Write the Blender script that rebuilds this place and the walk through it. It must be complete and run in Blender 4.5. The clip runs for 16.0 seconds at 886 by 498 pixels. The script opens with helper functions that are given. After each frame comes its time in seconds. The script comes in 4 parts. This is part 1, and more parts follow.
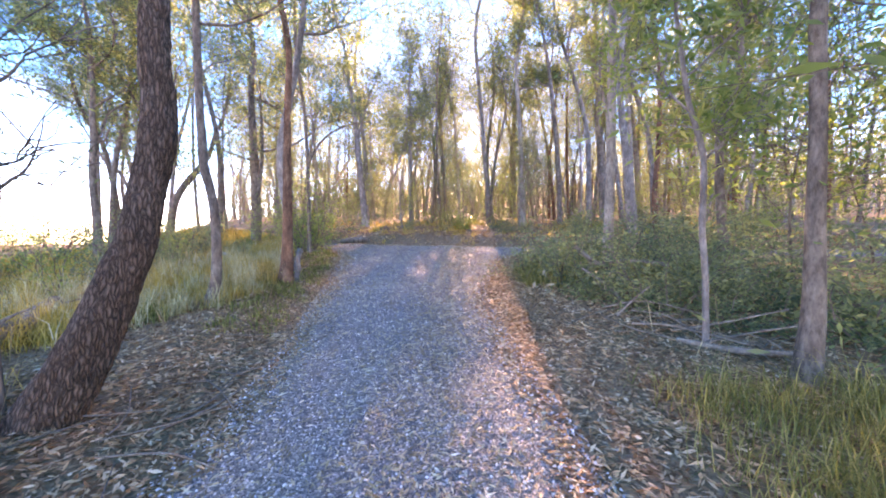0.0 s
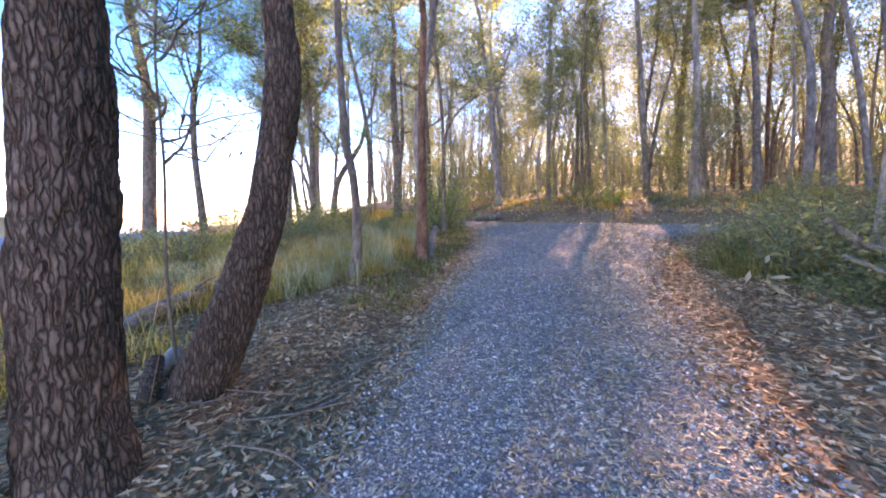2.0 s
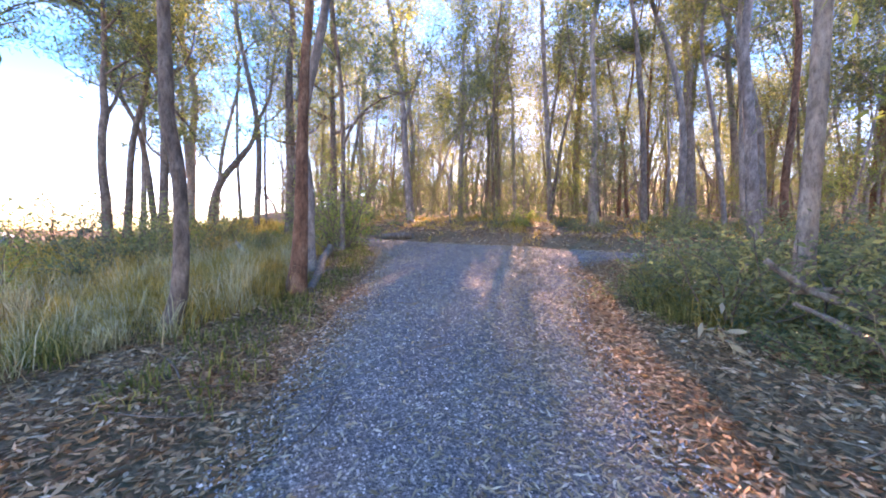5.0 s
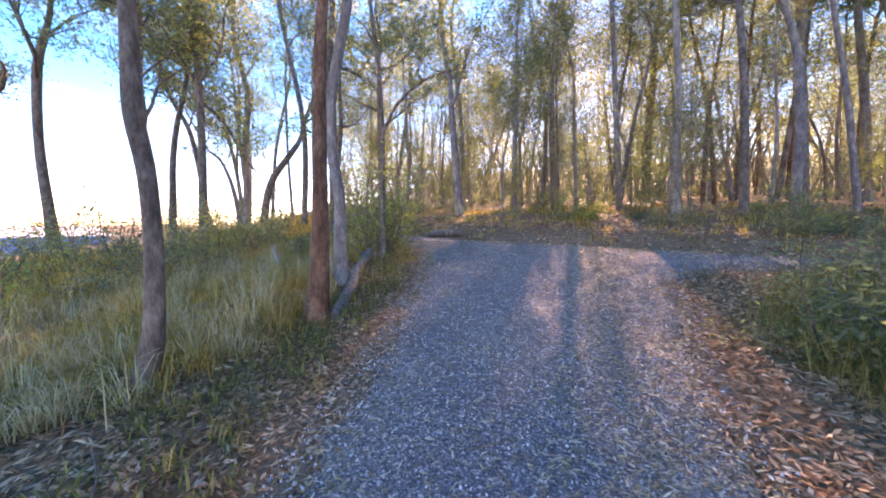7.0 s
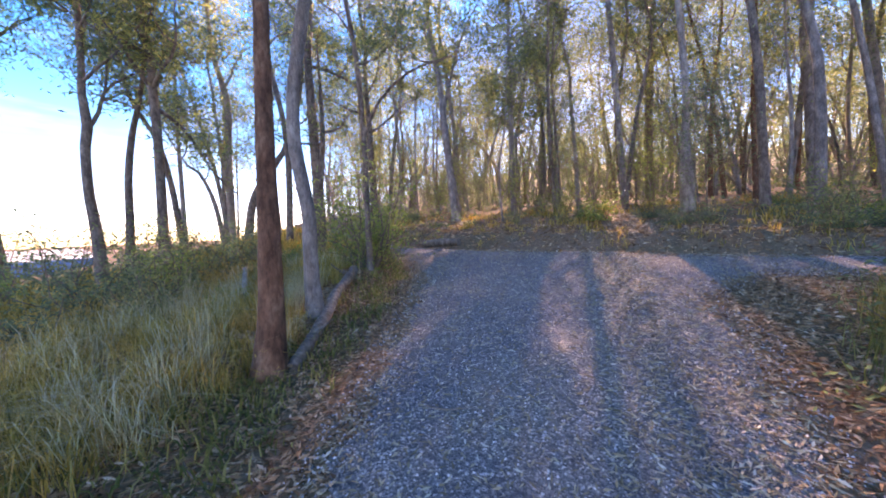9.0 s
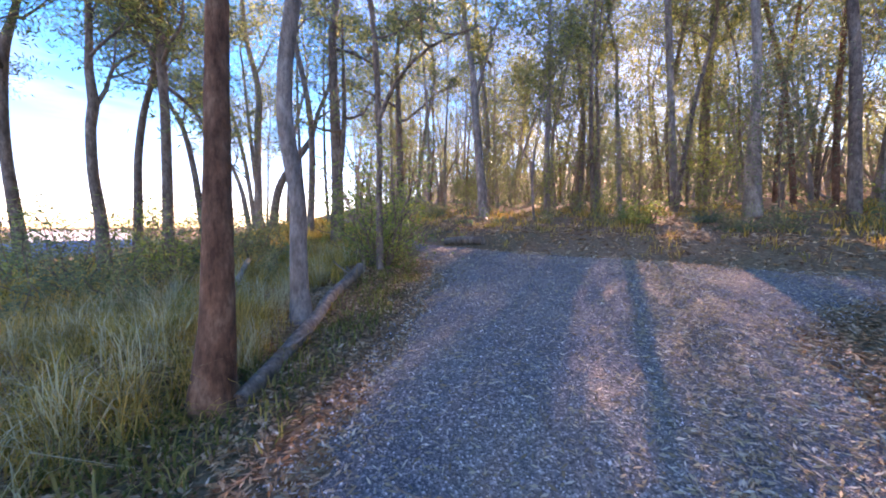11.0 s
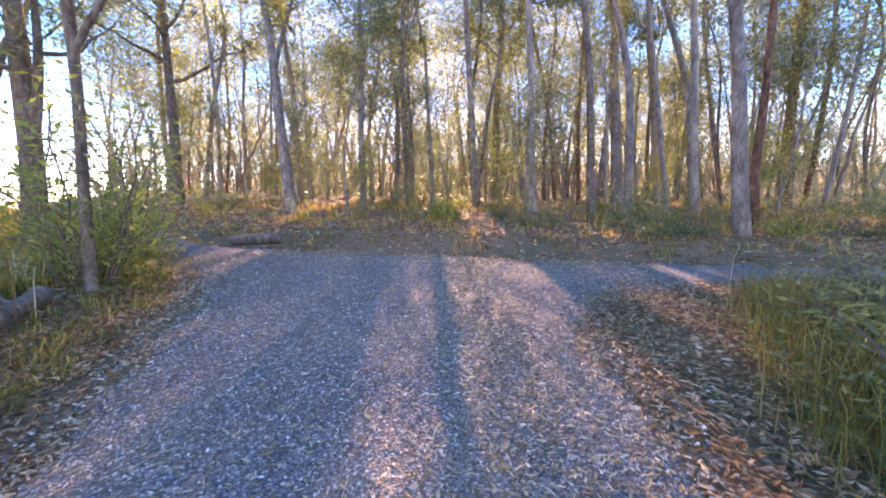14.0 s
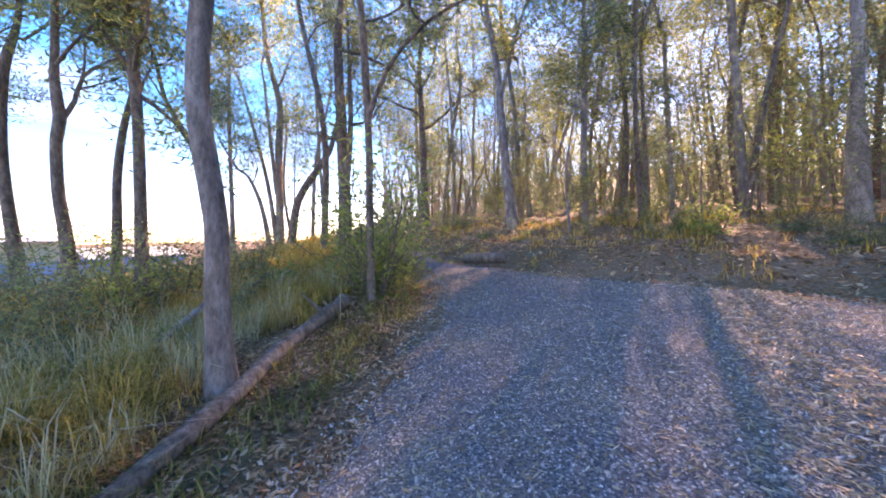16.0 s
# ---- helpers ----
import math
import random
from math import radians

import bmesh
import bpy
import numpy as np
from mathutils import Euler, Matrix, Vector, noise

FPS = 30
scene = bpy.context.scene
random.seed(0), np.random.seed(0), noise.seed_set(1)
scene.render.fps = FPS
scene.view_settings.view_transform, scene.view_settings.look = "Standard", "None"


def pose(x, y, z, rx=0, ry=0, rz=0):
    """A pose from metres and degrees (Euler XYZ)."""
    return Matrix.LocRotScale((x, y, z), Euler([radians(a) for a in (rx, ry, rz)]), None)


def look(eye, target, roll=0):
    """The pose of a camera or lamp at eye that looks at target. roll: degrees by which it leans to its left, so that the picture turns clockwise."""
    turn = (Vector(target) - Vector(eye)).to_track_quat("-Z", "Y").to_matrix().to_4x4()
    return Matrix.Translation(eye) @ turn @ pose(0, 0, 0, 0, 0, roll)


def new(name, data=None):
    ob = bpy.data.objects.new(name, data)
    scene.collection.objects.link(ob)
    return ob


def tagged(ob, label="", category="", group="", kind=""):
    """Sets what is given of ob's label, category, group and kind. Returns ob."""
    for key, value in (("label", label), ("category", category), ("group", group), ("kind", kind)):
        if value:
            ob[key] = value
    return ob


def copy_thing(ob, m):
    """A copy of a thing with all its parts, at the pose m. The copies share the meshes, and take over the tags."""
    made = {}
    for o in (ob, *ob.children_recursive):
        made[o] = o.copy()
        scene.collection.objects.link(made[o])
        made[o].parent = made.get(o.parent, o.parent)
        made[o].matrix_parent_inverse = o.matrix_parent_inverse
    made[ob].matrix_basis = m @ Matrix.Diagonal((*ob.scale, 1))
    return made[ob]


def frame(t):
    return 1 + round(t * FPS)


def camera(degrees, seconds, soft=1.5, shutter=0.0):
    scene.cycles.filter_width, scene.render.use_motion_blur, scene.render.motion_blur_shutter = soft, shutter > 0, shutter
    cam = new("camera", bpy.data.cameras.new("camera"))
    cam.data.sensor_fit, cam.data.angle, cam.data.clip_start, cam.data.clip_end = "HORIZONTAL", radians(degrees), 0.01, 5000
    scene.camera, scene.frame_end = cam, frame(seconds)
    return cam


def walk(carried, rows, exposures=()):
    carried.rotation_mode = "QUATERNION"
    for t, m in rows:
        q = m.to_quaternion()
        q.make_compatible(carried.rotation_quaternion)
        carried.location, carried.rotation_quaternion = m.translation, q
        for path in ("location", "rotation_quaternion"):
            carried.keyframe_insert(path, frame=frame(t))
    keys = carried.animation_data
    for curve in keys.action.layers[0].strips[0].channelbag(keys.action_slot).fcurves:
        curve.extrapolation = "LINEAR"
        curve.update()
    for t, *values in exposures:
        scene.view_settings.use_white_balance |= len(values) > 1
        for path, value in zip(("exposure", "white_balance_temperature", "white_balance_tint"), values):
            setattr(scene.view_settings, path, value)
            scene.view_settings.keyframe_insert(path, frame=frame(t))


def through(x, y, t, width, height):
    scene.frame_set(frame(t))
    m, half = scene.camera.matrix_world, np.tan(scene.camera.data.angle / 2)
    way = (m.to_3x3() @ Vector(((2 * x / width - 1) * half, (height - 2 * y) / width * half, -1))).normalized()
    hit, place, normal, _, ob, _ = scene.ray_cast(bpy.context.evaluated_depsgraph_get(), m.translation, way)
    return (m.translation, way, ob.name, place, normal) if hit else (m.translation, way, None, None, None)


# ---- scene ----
cam = camera(103.7, 16.0, soft=1.9)
PATH = [
    (0, (1.12, 0.62, 0.669), (0.961, 2.614, 0.621), -0.6),
    (0.5, (1.129, 0.787, 0.662), (0.656, 2.73, 0.644), -0.5),
    (1, (0.978, 0.978, 0.64), (0.161, 2.803, 0.602), 0.5),
    (1.5, (0.864, 1.228, 0.609), (0.241, 3.121, 0.44), 0.7),
    (2, (0.793, 1.428, 0.603), (-0.085, 3.218, 0.446), -1.0),
    (2.5, (0.643, 1.673, 0.659), (-0.361, 3.399, 0.545), -1.1),
    (3, (0.723, 1.918, 0.685), (0.362, 3.884, 0.626), 0.5),
    (3.5, (0.906, 2.196, 0.736), (1.045, 4.189, 0.65), -0.4),
    (4, (0.831, 2.314, 0.707), (0.695, 4.309, 0.663), -1.1),
    (4.2, (0.747, 2.403, 0.687), (0.332, 4.358, 0.621), 0.9),
    (6.3, (0.412, 3.632, 0.96), (0.072, 5.601, 0.873), 2.8),
    (6.5, (0.383, 3.742, 1.006), (0.155, 5.726, 0.891), 3.1),
    (7, (0.251, 4.066, 1.013), (-0.444, 5.937, 0.876), 0.0),
    (7.5, (0.196, 4.307, 1.067), (-0.726, 6.075, 0.91), -0.4),
    (8, (0.051, 4.52, 1.053), (-0.96, 6.241, 0.923), -0.5),
    (8.5, (-0.085, 4.775, 1.103), (-1.152, 6.457, 0.929), -1.9),
    (9, (-0.026, 5.069, 1.115), (-0.714, 6.944, 1.009), -2.5),
    (9.2, (-0.014, 5.202, 1.166), (-0.64, 7.099, 1.071), -1.3),
    (11.3, (-0.126, 6.099, 1.136), (-0.994, 7.894, 0.989), 0.0),
    (11.5, (-0.122, 6.193, 1.162), (-0.981, 7.99, 0.977), 0.2),
    (12, (-0.197, 6.41, 1.146), (-0.96, 8.253, 1.003), 0.1),
    (12.5, (-0.337, 6.626, 1.177), (-1.142, 8.454, 1.073), -2.2),
    (13, (-0.251, 6.712, 1.178), (-0.791, 8.624, 0.95), -1.2),
    (13.5, (-0.001, 6.888, 1.193), (0.162, 8.876, 1.049), -0.6),
    (14, (0.079, 7.07, 1.222), (0.177, 9.059, 1.044), -0.1),
    (14.5, (-0.111, 7.235, 1.244), (-0.114, 9.235, 1.194), 1.2),
    (15, (-0.235, 7.401, 1.28), (-0.557, 9.375, 1.274), -1.5),
    (15.5, (-0.286, 7.488, 1.298), (-1.072, 9.325, 1.213), -1.3),
    (16, (-0.272, 7.466, 1.301), (-1.305, 9.177, 1.228), -1.3),
]
walk(cam, [(t, look(eye, target, roll)) for t, eye, target, roll in PATH], [(0, 3.52, 9100, 60), (1, 3.12, 8950, 60), (2.5, 3.17, 8950, 60), (3.5, 3.12, 8950, 60), (4, 3.22, 8950, 60), (7, 3.02, 8800, 59), (8, 2.77, 8400, 58), (9, 2.72, 8250, 58), (12.5, 2.82, 8400, 58), (13.5, 3.12, 8900, 60), (15, 3.37, 9100, 61), (16, 2.87, 8350, 58)])

# ---- light ----
SUN_ELEVATION = 21.0
world = bpy.data.worlds.new("sky")
scene.world = world
world.use_nodes = True
wn = world.node_tree.nodes
sky = wn.new("ShaderNodeTexSky")
sky.sky_type = "NISHITA"
sky.sun_disc = False
sky.sun_elevation = radians(SUN_ELEVATION)
sky.sun_rotation = 0.0
sky.altitude = 50
sky.air_density = 0.95
sky.dust_density = 0.05
sky.ozone_density = 3.0
wn["Background"].inputs["Strength"].default_value = 0.125
hue = wn.new("ShaderNodeHueSaturation")
hue.inputs["Saturation"].default_value = 1.42
world.node_tree.links.new(sky.outputs[0], hue.inputs["Color"])
# thin streaks of high cloud
wtc = wn.new("ShaderNodeTexCoord")
wmap = wn.new("ShaderNodeMapping")
wmap.inputs["Scale"].default_value = (2.2, 2.2, 11.0)
wnoise = wn.new("ShaderNodeTexNoise")
wnoise.inputs["Scale"].default_value = 1.4
wnoise.inputs["Detail"].default_value = 6
wramp = wn.new("ShaderNodeValToRGB")
wramp.color_ramp.elements[0].position, wramp.color_ramp.elements[1].position = 0.52, 0.8
wramp.color_ramp.elements[1].color = (0.4, 0.4, 0.4, 1)
wmix = wn.new("ShaderNodeMix")
wmix.data_type = "RGBA"
wmix.inputs[7].default_value = (2.6, 2.7, 2.8, 1)
wl = world.node_tree.links
wl.new(wtc.outputs["Generated"], wmap.inputs[0])
wl.new(wmap.outputs[0], wnoise.inputs["Vector"])
wl.new(wnoise.outputs[0], wramp.inputs[0])
wl.new(wramp.outputs[0], wmix.inputs[0])
wl.new(hue.outputs[0], wmix.inputs[6])
wl.new(wmix.outputs[2], wn["Background"].inputs["Color"])

sun_data = bpy.data.lights.new("sun", "SUN")
sun_data.energy = 5.0
sun_data.angle = radians(0.6)
sun_data.color = (1.0, 0.89, 0.64)
sun = new("sun", sun_data)
sun.matrix_world = look((0, 60, 23), (0, 0, 0))
tagged(sun, kind="structure")


# ---- materials ----
def nodes_of(name):
    m = bpy.data.materials.new(name)
    m.use_nodes = True
    nt = m.node_tree
    return m, nt, nt.nodes["Principled BSDF"]


def link(nt, a, b):
    nt.links.new(a, b)


def noise_node(nt, scale, detail=4, rough=0.6, stretch=None):
    tc = nt.nodes.new("ShaderNodeTexCoord")
    n = nt.nodes.new("ShaderNodeTexNoise")
    n.inputs["Scale"].default_value = scale
    n.inputs["Detail"].default_value = detail
    n.inputs["Roughness"].default_value = rough
    if stretch:
        mp = nt.nodes.new("ShaderNodeMapping")
        mp.inputs["Scale"].default_value = stretch
        link(nt, tc.outputs["Object"], mp.inputs["Vector"])
        link(nt, mp.outputs[0], n.inputs["Vector"])
    else:
        link(nt, tc.outputs["Object"], n.inputs["Vector"])
    return n


def ramp(nt, source, stops):
    r = nt.nodes.new("ShaderNodeValToRGB")
    e = r.color_ramp.elements
    e[0].position, e[0].color = stops[0][0], (*stops[0][1], 1)
    e[1].position, e[1].color = stops[-1][0], (*stops[-1][1], 1)
    for p, c in stops[1:-1]:
        k = e.new(p)
        k.color = (*c, 1)
    link(nt, source, r.inputs[0])
    return r


def mix(nt, fac, a, b, mode="MIX"):
    m = nt.nodes.new("ShaderNodeMix")
    m.data_type, m.blend_type = "RGBA", mode
    for s, v in ((m.inputs[0], fac), (m.inputs[6], a), (m.inputs[7], b)):
        if isinstance(v, (int, float)):
            s.default_value = v
        elif isinstance(v, tuple):
            s.default_value = (*v, 1)
        else:
            link(nt, v, s)
    return m.outputs[2]


def bump(nt, bsdf, height, strength, distance):
    b = nt.nodes.new("ShaderNodeBump")
    b.inputs["Strength"].default_value = strength
    b.inputs["Distance"].default_value = distance
    link(nt, height, b.inputs["Height"])
    link(nt, b.outputs[0], bsdf.inputs["Normal"])


def bark(name, dark, mid, light, ridged, streak=8.0):
    m, nt, p = nodes_of(name)
    fine = noise_node(nt, streak, 6, 0.65, (1, 1, 0.18) if ridged else (1, 1, 0.45))
    patch = noise_node(nt, 1.6, 4, 0.55, (1, 1, 0.5))
    c1 = ramp(nt, fine.outputs[0], [(0.32, dark), (0.52, mid), (0.72, light)])
    c2 = ramp(nt, patch.outputs[0], [(0.4, (0.72, 0.68, 0.66)), (0.6, (1.15, 1.1, 1.05))])
    flake = noise_node(nt, 34, 7, 0.75, (1, 1, 0.32))
    c3 = ramp(nt, flake.outputs[0], [(0.36, (0.5, 0.46, 0.44)), (0.5, (1, 1, 1)), (0.66, (1.45, 1.38, 1.3))])
    col = mix(nt, 0.8, c1.outputs[0], c2.outputs[0], "MULTIPLY")
    link(nt, mix(nt, 0.75, col, c3.outputs[0], "MULTIPLY"), p.inputs["Base Color"])
    p.inputs["Roughness"].default_value = 0.95
    p.inputs["Specular IOR Level"].default_value = 0.2
    bump(nt, p, mix(nt, 0.6, fine.outputs[0], flake.outputs[0]), 0.9 if ridged else 0.7, 0.02)
    return m


def leaf_material(name, stops, through=0.45, rough=0.45, patchy=None):
    m, nt, p = nodes_of(name)
    geo = nt.nodes.new("ShaderNodeNewGeometry")
    info = nt.nodes.new("ShaderNodeObjectInfo")
    c = ramp(nt, geo.outputs["Random Per Island"], stops)
    tint = ramp(nt, info.outputs["Random"], [(0.0, (0.75, 0.82, 0.85)), (1.0, (1.2, 1.12, 0.85))])
    col = mix(nt, 0.7, c.outputs[0], tint.outputs[0], "MULTIPLY")
    if patchy:
        pn = noise_node(nt, 0.9, 5, 0.65)
        col = mix(nt, 1.0, c.outputs[0], ramp(nt, pn.outputs[0], [(0.36, patchy[0]), (0.5, patchy[1]), (0.64, patchy[2])]).outputs[0], "MULTIPLY")
    link(nt, col, p.inputs["Base Color"])
    p.inputs["Roughness"].default_value = rough
    p.inputs["Specular IOR Level"].default_value = 0.08 if rough >= 0.6 else 0.25
    tr = nt.nodes.new("ShaderNodeBsdfTranslucent")
    link(nt, mix(nt, 1.0, col, (1.18, 1.34, 0.95), "MULTIPLY"), tr.inputs[0])
    ms = nt.nodes.new("ShaderNodeMixShader")
    ms.inputs[0].default_value = through
    link(nt, p.outputs[0], ms.inputs[1])
    link(nt, tr.outputs[0], ms.inputs[2])
    link(nt, ms.outputs[0], nt.nodes["Material Output"].inputs[0])
    return m


def plain(name, a, b, scale=6.0, rough=0.9, bump_strength=0.3, metal=0.0):
    m, nt, p = nodes_of(name)
    n = noise_node(nt, scale, 6, 0.65)
    link(nt, ramp(nt, n.outputs[0], [(0.35, a), (0.65, b)]).outputs[0], p.inputs["Base Color"])
    p.inputs["Roughness"].default_value = rough
    p.inputs["Metallic"].default_value = metal
    bump(nt, p, n.outputs[0], bump_strength, 0.02)
    return m


def plated_bark(name, crack, mid, light):
    m, nt, p = nodes_of(name)
    tc = nt.nodes.new("ShaderNodeTexCoord")
    mp = nt.nodes.new("ShaderNodeMapping")
    mp.inputs["Scale"].default_value = (1, 1, 0.2)
    warp = noise_node(nt, 9, 3, 0.6)
    add = nt.nodes.new("ShaderNodeVectorMath")
    add.operation = "MULTIPLY_ADD"
    add.inputs[1].default_value = (0.05, 0.05, 0.1)
    link(nt, warp.outputs["Color"], add.inputs[0])
    link(nt, tc.outputs["Object"], add.inputs[2])
    link(nt, add.outputs[0], mp.inputs["Vector"])
    v = nt.nodes.new("ShaderNodeTexVoronoi")
    v.feature = "DISTANCE_TO_EDGE"
    v.inputs["Scale"].default_value = 40
    link(nt, mp.outputs[0], v.inputs["Vector"])
    fine = noise_node(nt, 40, 6, 0.7, (1, 1, 0.3))
    patch = noise_node(nt, 2.2, 4, 0.6)
    c1 = ramp(nt, v.outputs["Distance"], [(0.0, crack), (0.16, mid), (0.6, light)])
    c2 = ramp(nt, fine.outputs[0], [(0.3, (0.55, 0.52, 0.5)), (0.7, (1.35, 1.28, 1.22))])
    c3 = ramp(nt, patch.outputs[0], [(0.4, (0.8, 0.74, 0.7)), (0.62, (1.15, 1.1, 1.08))])
    link(nt, mix(nt, 0.9, mix(nt, 0.85, c1.outputs[0], c2.outputs[0], "MULTIPLY"), c3.outputs[0], "MULTIPLY"), p.inputs["Base Color"])
    p.inputs["Roughness"].default_value = 0.95
    p.inputs["Specular IOR Level"].default_value = 0.15
    lift = ramp(nt, v.outputs["Distance"], [(0.0, (0, 0, 0)), (0.2, (0.75, 0.75, 0.75)), (0.5, (1, 1, 1))])
    h = mix(nt, 0.35, lift.outputs[0], fine.outputs[0])
    bump(nt, p, h, 1.0, 0.03)
    return m


IRONBARK = plated_bark("ironbark", (0.075, 0.052, 0.043), (0.17, 0.12, 0.097), (0.29, 0.21, 0.17))
RED_BARK = bark("red_bark", (0.1, 0.045, 0.03), (0.23, 0.11, 0.07), (0.38, 0.21, 0.14), False, 9)
GREY_BARK = bark("grey_bark", (0.15, 0.125, 0.11), (0.27, 0.23, 0.21), (0.42, 0.37, 0.34), False, 7)
BROWN_BARK = bark("brown_bark", (0.1, 0.075, 0.062), (0.21, 0.16, 0.13), (0.34, 0.27, 0.23), False, 10)
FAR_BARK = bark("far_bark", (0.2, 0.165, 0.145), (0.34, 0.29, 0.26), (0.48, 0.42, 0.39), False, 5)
PALE_BARK = bark("pale_bark", (0.19, 0.155, 0.13), (0.34, 0.285, 0.245), (0.48, 0.42, 0.37), False, 6)
DEAD_WOOD = bark("dead_wood", (0.1, 0.08, 0.065), (0.23, 0.185, 0.155), (0.38, 0.32, 0.27), False, 12)
GUM_LEAF = leaf_material("gum_leaf", [(0.0, (0.09, 0.115, 0.075)), (0.45, (0.175, 0.2, 0.115)), (0.8, (0.31, 0.305, 0.13)), (1.0, (0.45, 0.38, 0.14))], 0.58)
SHRUB_LEAF = leaf_material("shrub_leaf", [(0.0, (0.1, 0.13, 0.09)), (0.6, (0.18, 0.215, 0.13)), (1.0, (0.33, 0.33, 0.17))], 0.5)
# far leaves are lightened: the haze of distance is put into their colour
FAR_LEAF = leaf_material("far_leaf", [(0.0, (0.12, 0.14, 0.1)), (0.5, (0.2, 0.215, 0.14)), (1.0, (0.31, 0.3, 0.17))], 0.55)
BRIGHT_LEAF = leaf_material("bright_leaf", [(0.0, (0.13, 0.19, 0.07)), (0.6, (0.24, 0.29, 0.1)), (1.0, (0.38, 0.36, 0.13))], 0.6)
GRASS = leaf_material("grass_blade", [(0.0, (0.15, 0.135, 0.06)), (0.25, (0.29, 0.225, 0.09)), (0.55, (0.5, 0.36, 0.15)), (1.0, (0.68, 0.52, 0.28))], 0.35, 0.8, ((0.98, 0.88, 0.5), (1.12, 0.95, 0.62), (1.4, 1.05, 0.68)))
STRAW = leaf_material("straw_blade", [(0.0, (0.36, 0.27, 0.15)), (0.5, (0.58, 0.46, 0.29)), (1.0, (0.75, 0.65, 0.48))], 0.4, 0.6)
GREEN_GRASS = leaf_material("green_grass_blade", [(0.0, (0.12, 0.125, 0.05)), (0.55, (0.23, 0.21, 0.075)), (1.0, (0.48, 0.38, 0.17))], 0.4, 0.6, ((0.8, 0.88, 0.75), (1.05, 1.0, 0.9), (1.35, 1.15, 0.95)))
LITTER = leaf_material("fallen_leaf", [(0.0, (0.14, 0.07, 0.042)), (0.4, (0.35, 0.2, 0.12)), (0.75, (0.53, 0.345, 0.215)), (0.95, (0.64, 0.48, 0.34)), (1.0, (0.72, 0.62, 0.5))], 0.12, 0.6, ((0.78, 0.66, 0.58), (1.08, 0.97, 0.9), (1.28, 1.08, 0.96)))
ROAD_LEAF = leaf_material("dry_road_leaf", [(0.0, (0.2, 0.135, 0.085)), (0.5, (0.42, 0.31, 0.2)), (0.85, (0.55, 0.44, 0.31)), (1.0, (0.74, 0.67, 0.57))], 0.1, 0.6)


def gravel_material():
    m, nt, p = nodes_of("gravel")
    n = noise_node(nt, 55, 5, 0.7)
    big = noise_node(nt, 0.9, 4, 0.6)
    tc = nt.nodes.new("ShaderNodeTexCoord")
    v = nt.nodes.new("ShaderNodeTexVoronoi")
    v.inputs["Scale"].default_value = 75
    link(nt, tc.outputs["Object"], v.inputs["Vector"])
    sep = nt.nodes.new("ShaderNodeSeparateColor")
    link(nt, v.outputs["Color"], sep.inputs[0])
    c1 = ramp(nt, sep.outputs[0], [(0.0, (0.11, 0.106, 0.108)), (0.55, (0.2, 0.19, 0.19)), (0.88, (0.33, 0.31, 0.295)), (1.0, (0.66, 0.62, 0.58))])
    c2 = ramp(nt, n.outputs[0], [(0.35, (0.7, 0.68, 0.68)), (0.65, (1.2, 1.16, 1.12))])
    c3 = ramp(nt, big.outputs[0], [(0.38, (0.82, 0.84, 0.88)), (0.62, (1.12, 1.04, 0.96))])
    col = mix(nt, 1.0, mix(nt, 0.8, c1.outputs[0], c2.outputs[0], "MULTIPLY"), c3.outputs[0], "MULTIPLY")
    link(nt, col, p.inputs["Base Color"])
    p.inputs["Roughness"].default_value = 0.95
    p.inputs["Specular IOR Level"].default_value = 0.1
    bump(nt, p, v.outputs["Distance"], 0.8, 0.012)
    return m


def ground_material():
    m, nt, p = nodes_of("forest_floor")
    n = noise_node(nt, 26, 6, 0.7)
    big = noise_node(nt, 0.7, 5, 0.6)
    c1 = ramp(nt, n.outputs[0], [(0.3, (0.1, 0.06, 0.04)), (0.5, (0.25, 0.16, 0.105)), (0.7, (0.42, 0.295, 0.2))])
    c2 = ramp(nt, big.outputs[0], [(0.4, (0.8, 0.85, 0.75)), (0.6, (1.15, 1.05, 1.0))])
    link(nt, mix(nt, 0.9, c1.outputs[0], c2.outputs[0], "MULTIPLY"), p.inputs["Base Color"])
    p.inputs["Roughness"].default_value = 0.95
    p.inputs["Specular IOR Level"].default_value = 0.15
    bump(nt, p, n.outputs[0], 0.8, 0.03)
    return m


def stone_material():
    m, nt, p = nodes_of("road_stone")
    geo = nt.nodes.new("ShaderNodeNewGeometry")
    c = ramp(nt, geo.outputs["Random Per Island"], [(0.0, (0.12, 0.115, 0.12)), (0.5, (0.27, 0.255, 0.25)), (0.85, (0.5, 0.46, 0.43)), (1.0, (0.75, 0.71, 0.67))])
    link(nt, c.outputs[0], p.inputs["Base Color"])
    p.inputs["Roughness"].default_value = 0.85
    return m


GRAVEL, FLOOR, STONE = gravel_material(), ground_material(), stone_material()
BLUE_METAL = plain("blue_sheet_metal", (0.09, 0.24, 0.46), (0.12, 0.29, 0.52), 3, 0.5, 0.05)
CREAM_WALL = plain("cream_boards", (0.5, 0.42, 0.24), (0.62, 0.53, 0.33), 4, 0.8, 0.1)
GREY_ROOF = plain("pale_grey_roof", (0.5, 0.48, 0.46), (0.62, 0.6, 0.58), 2, 0.6, 0.05)
DARK_GLASS = plain("dark_window_glass", (0.02, 0.025, 0.03), (0.03, 0.035, 0.04), 2, 0.1, 0.0)

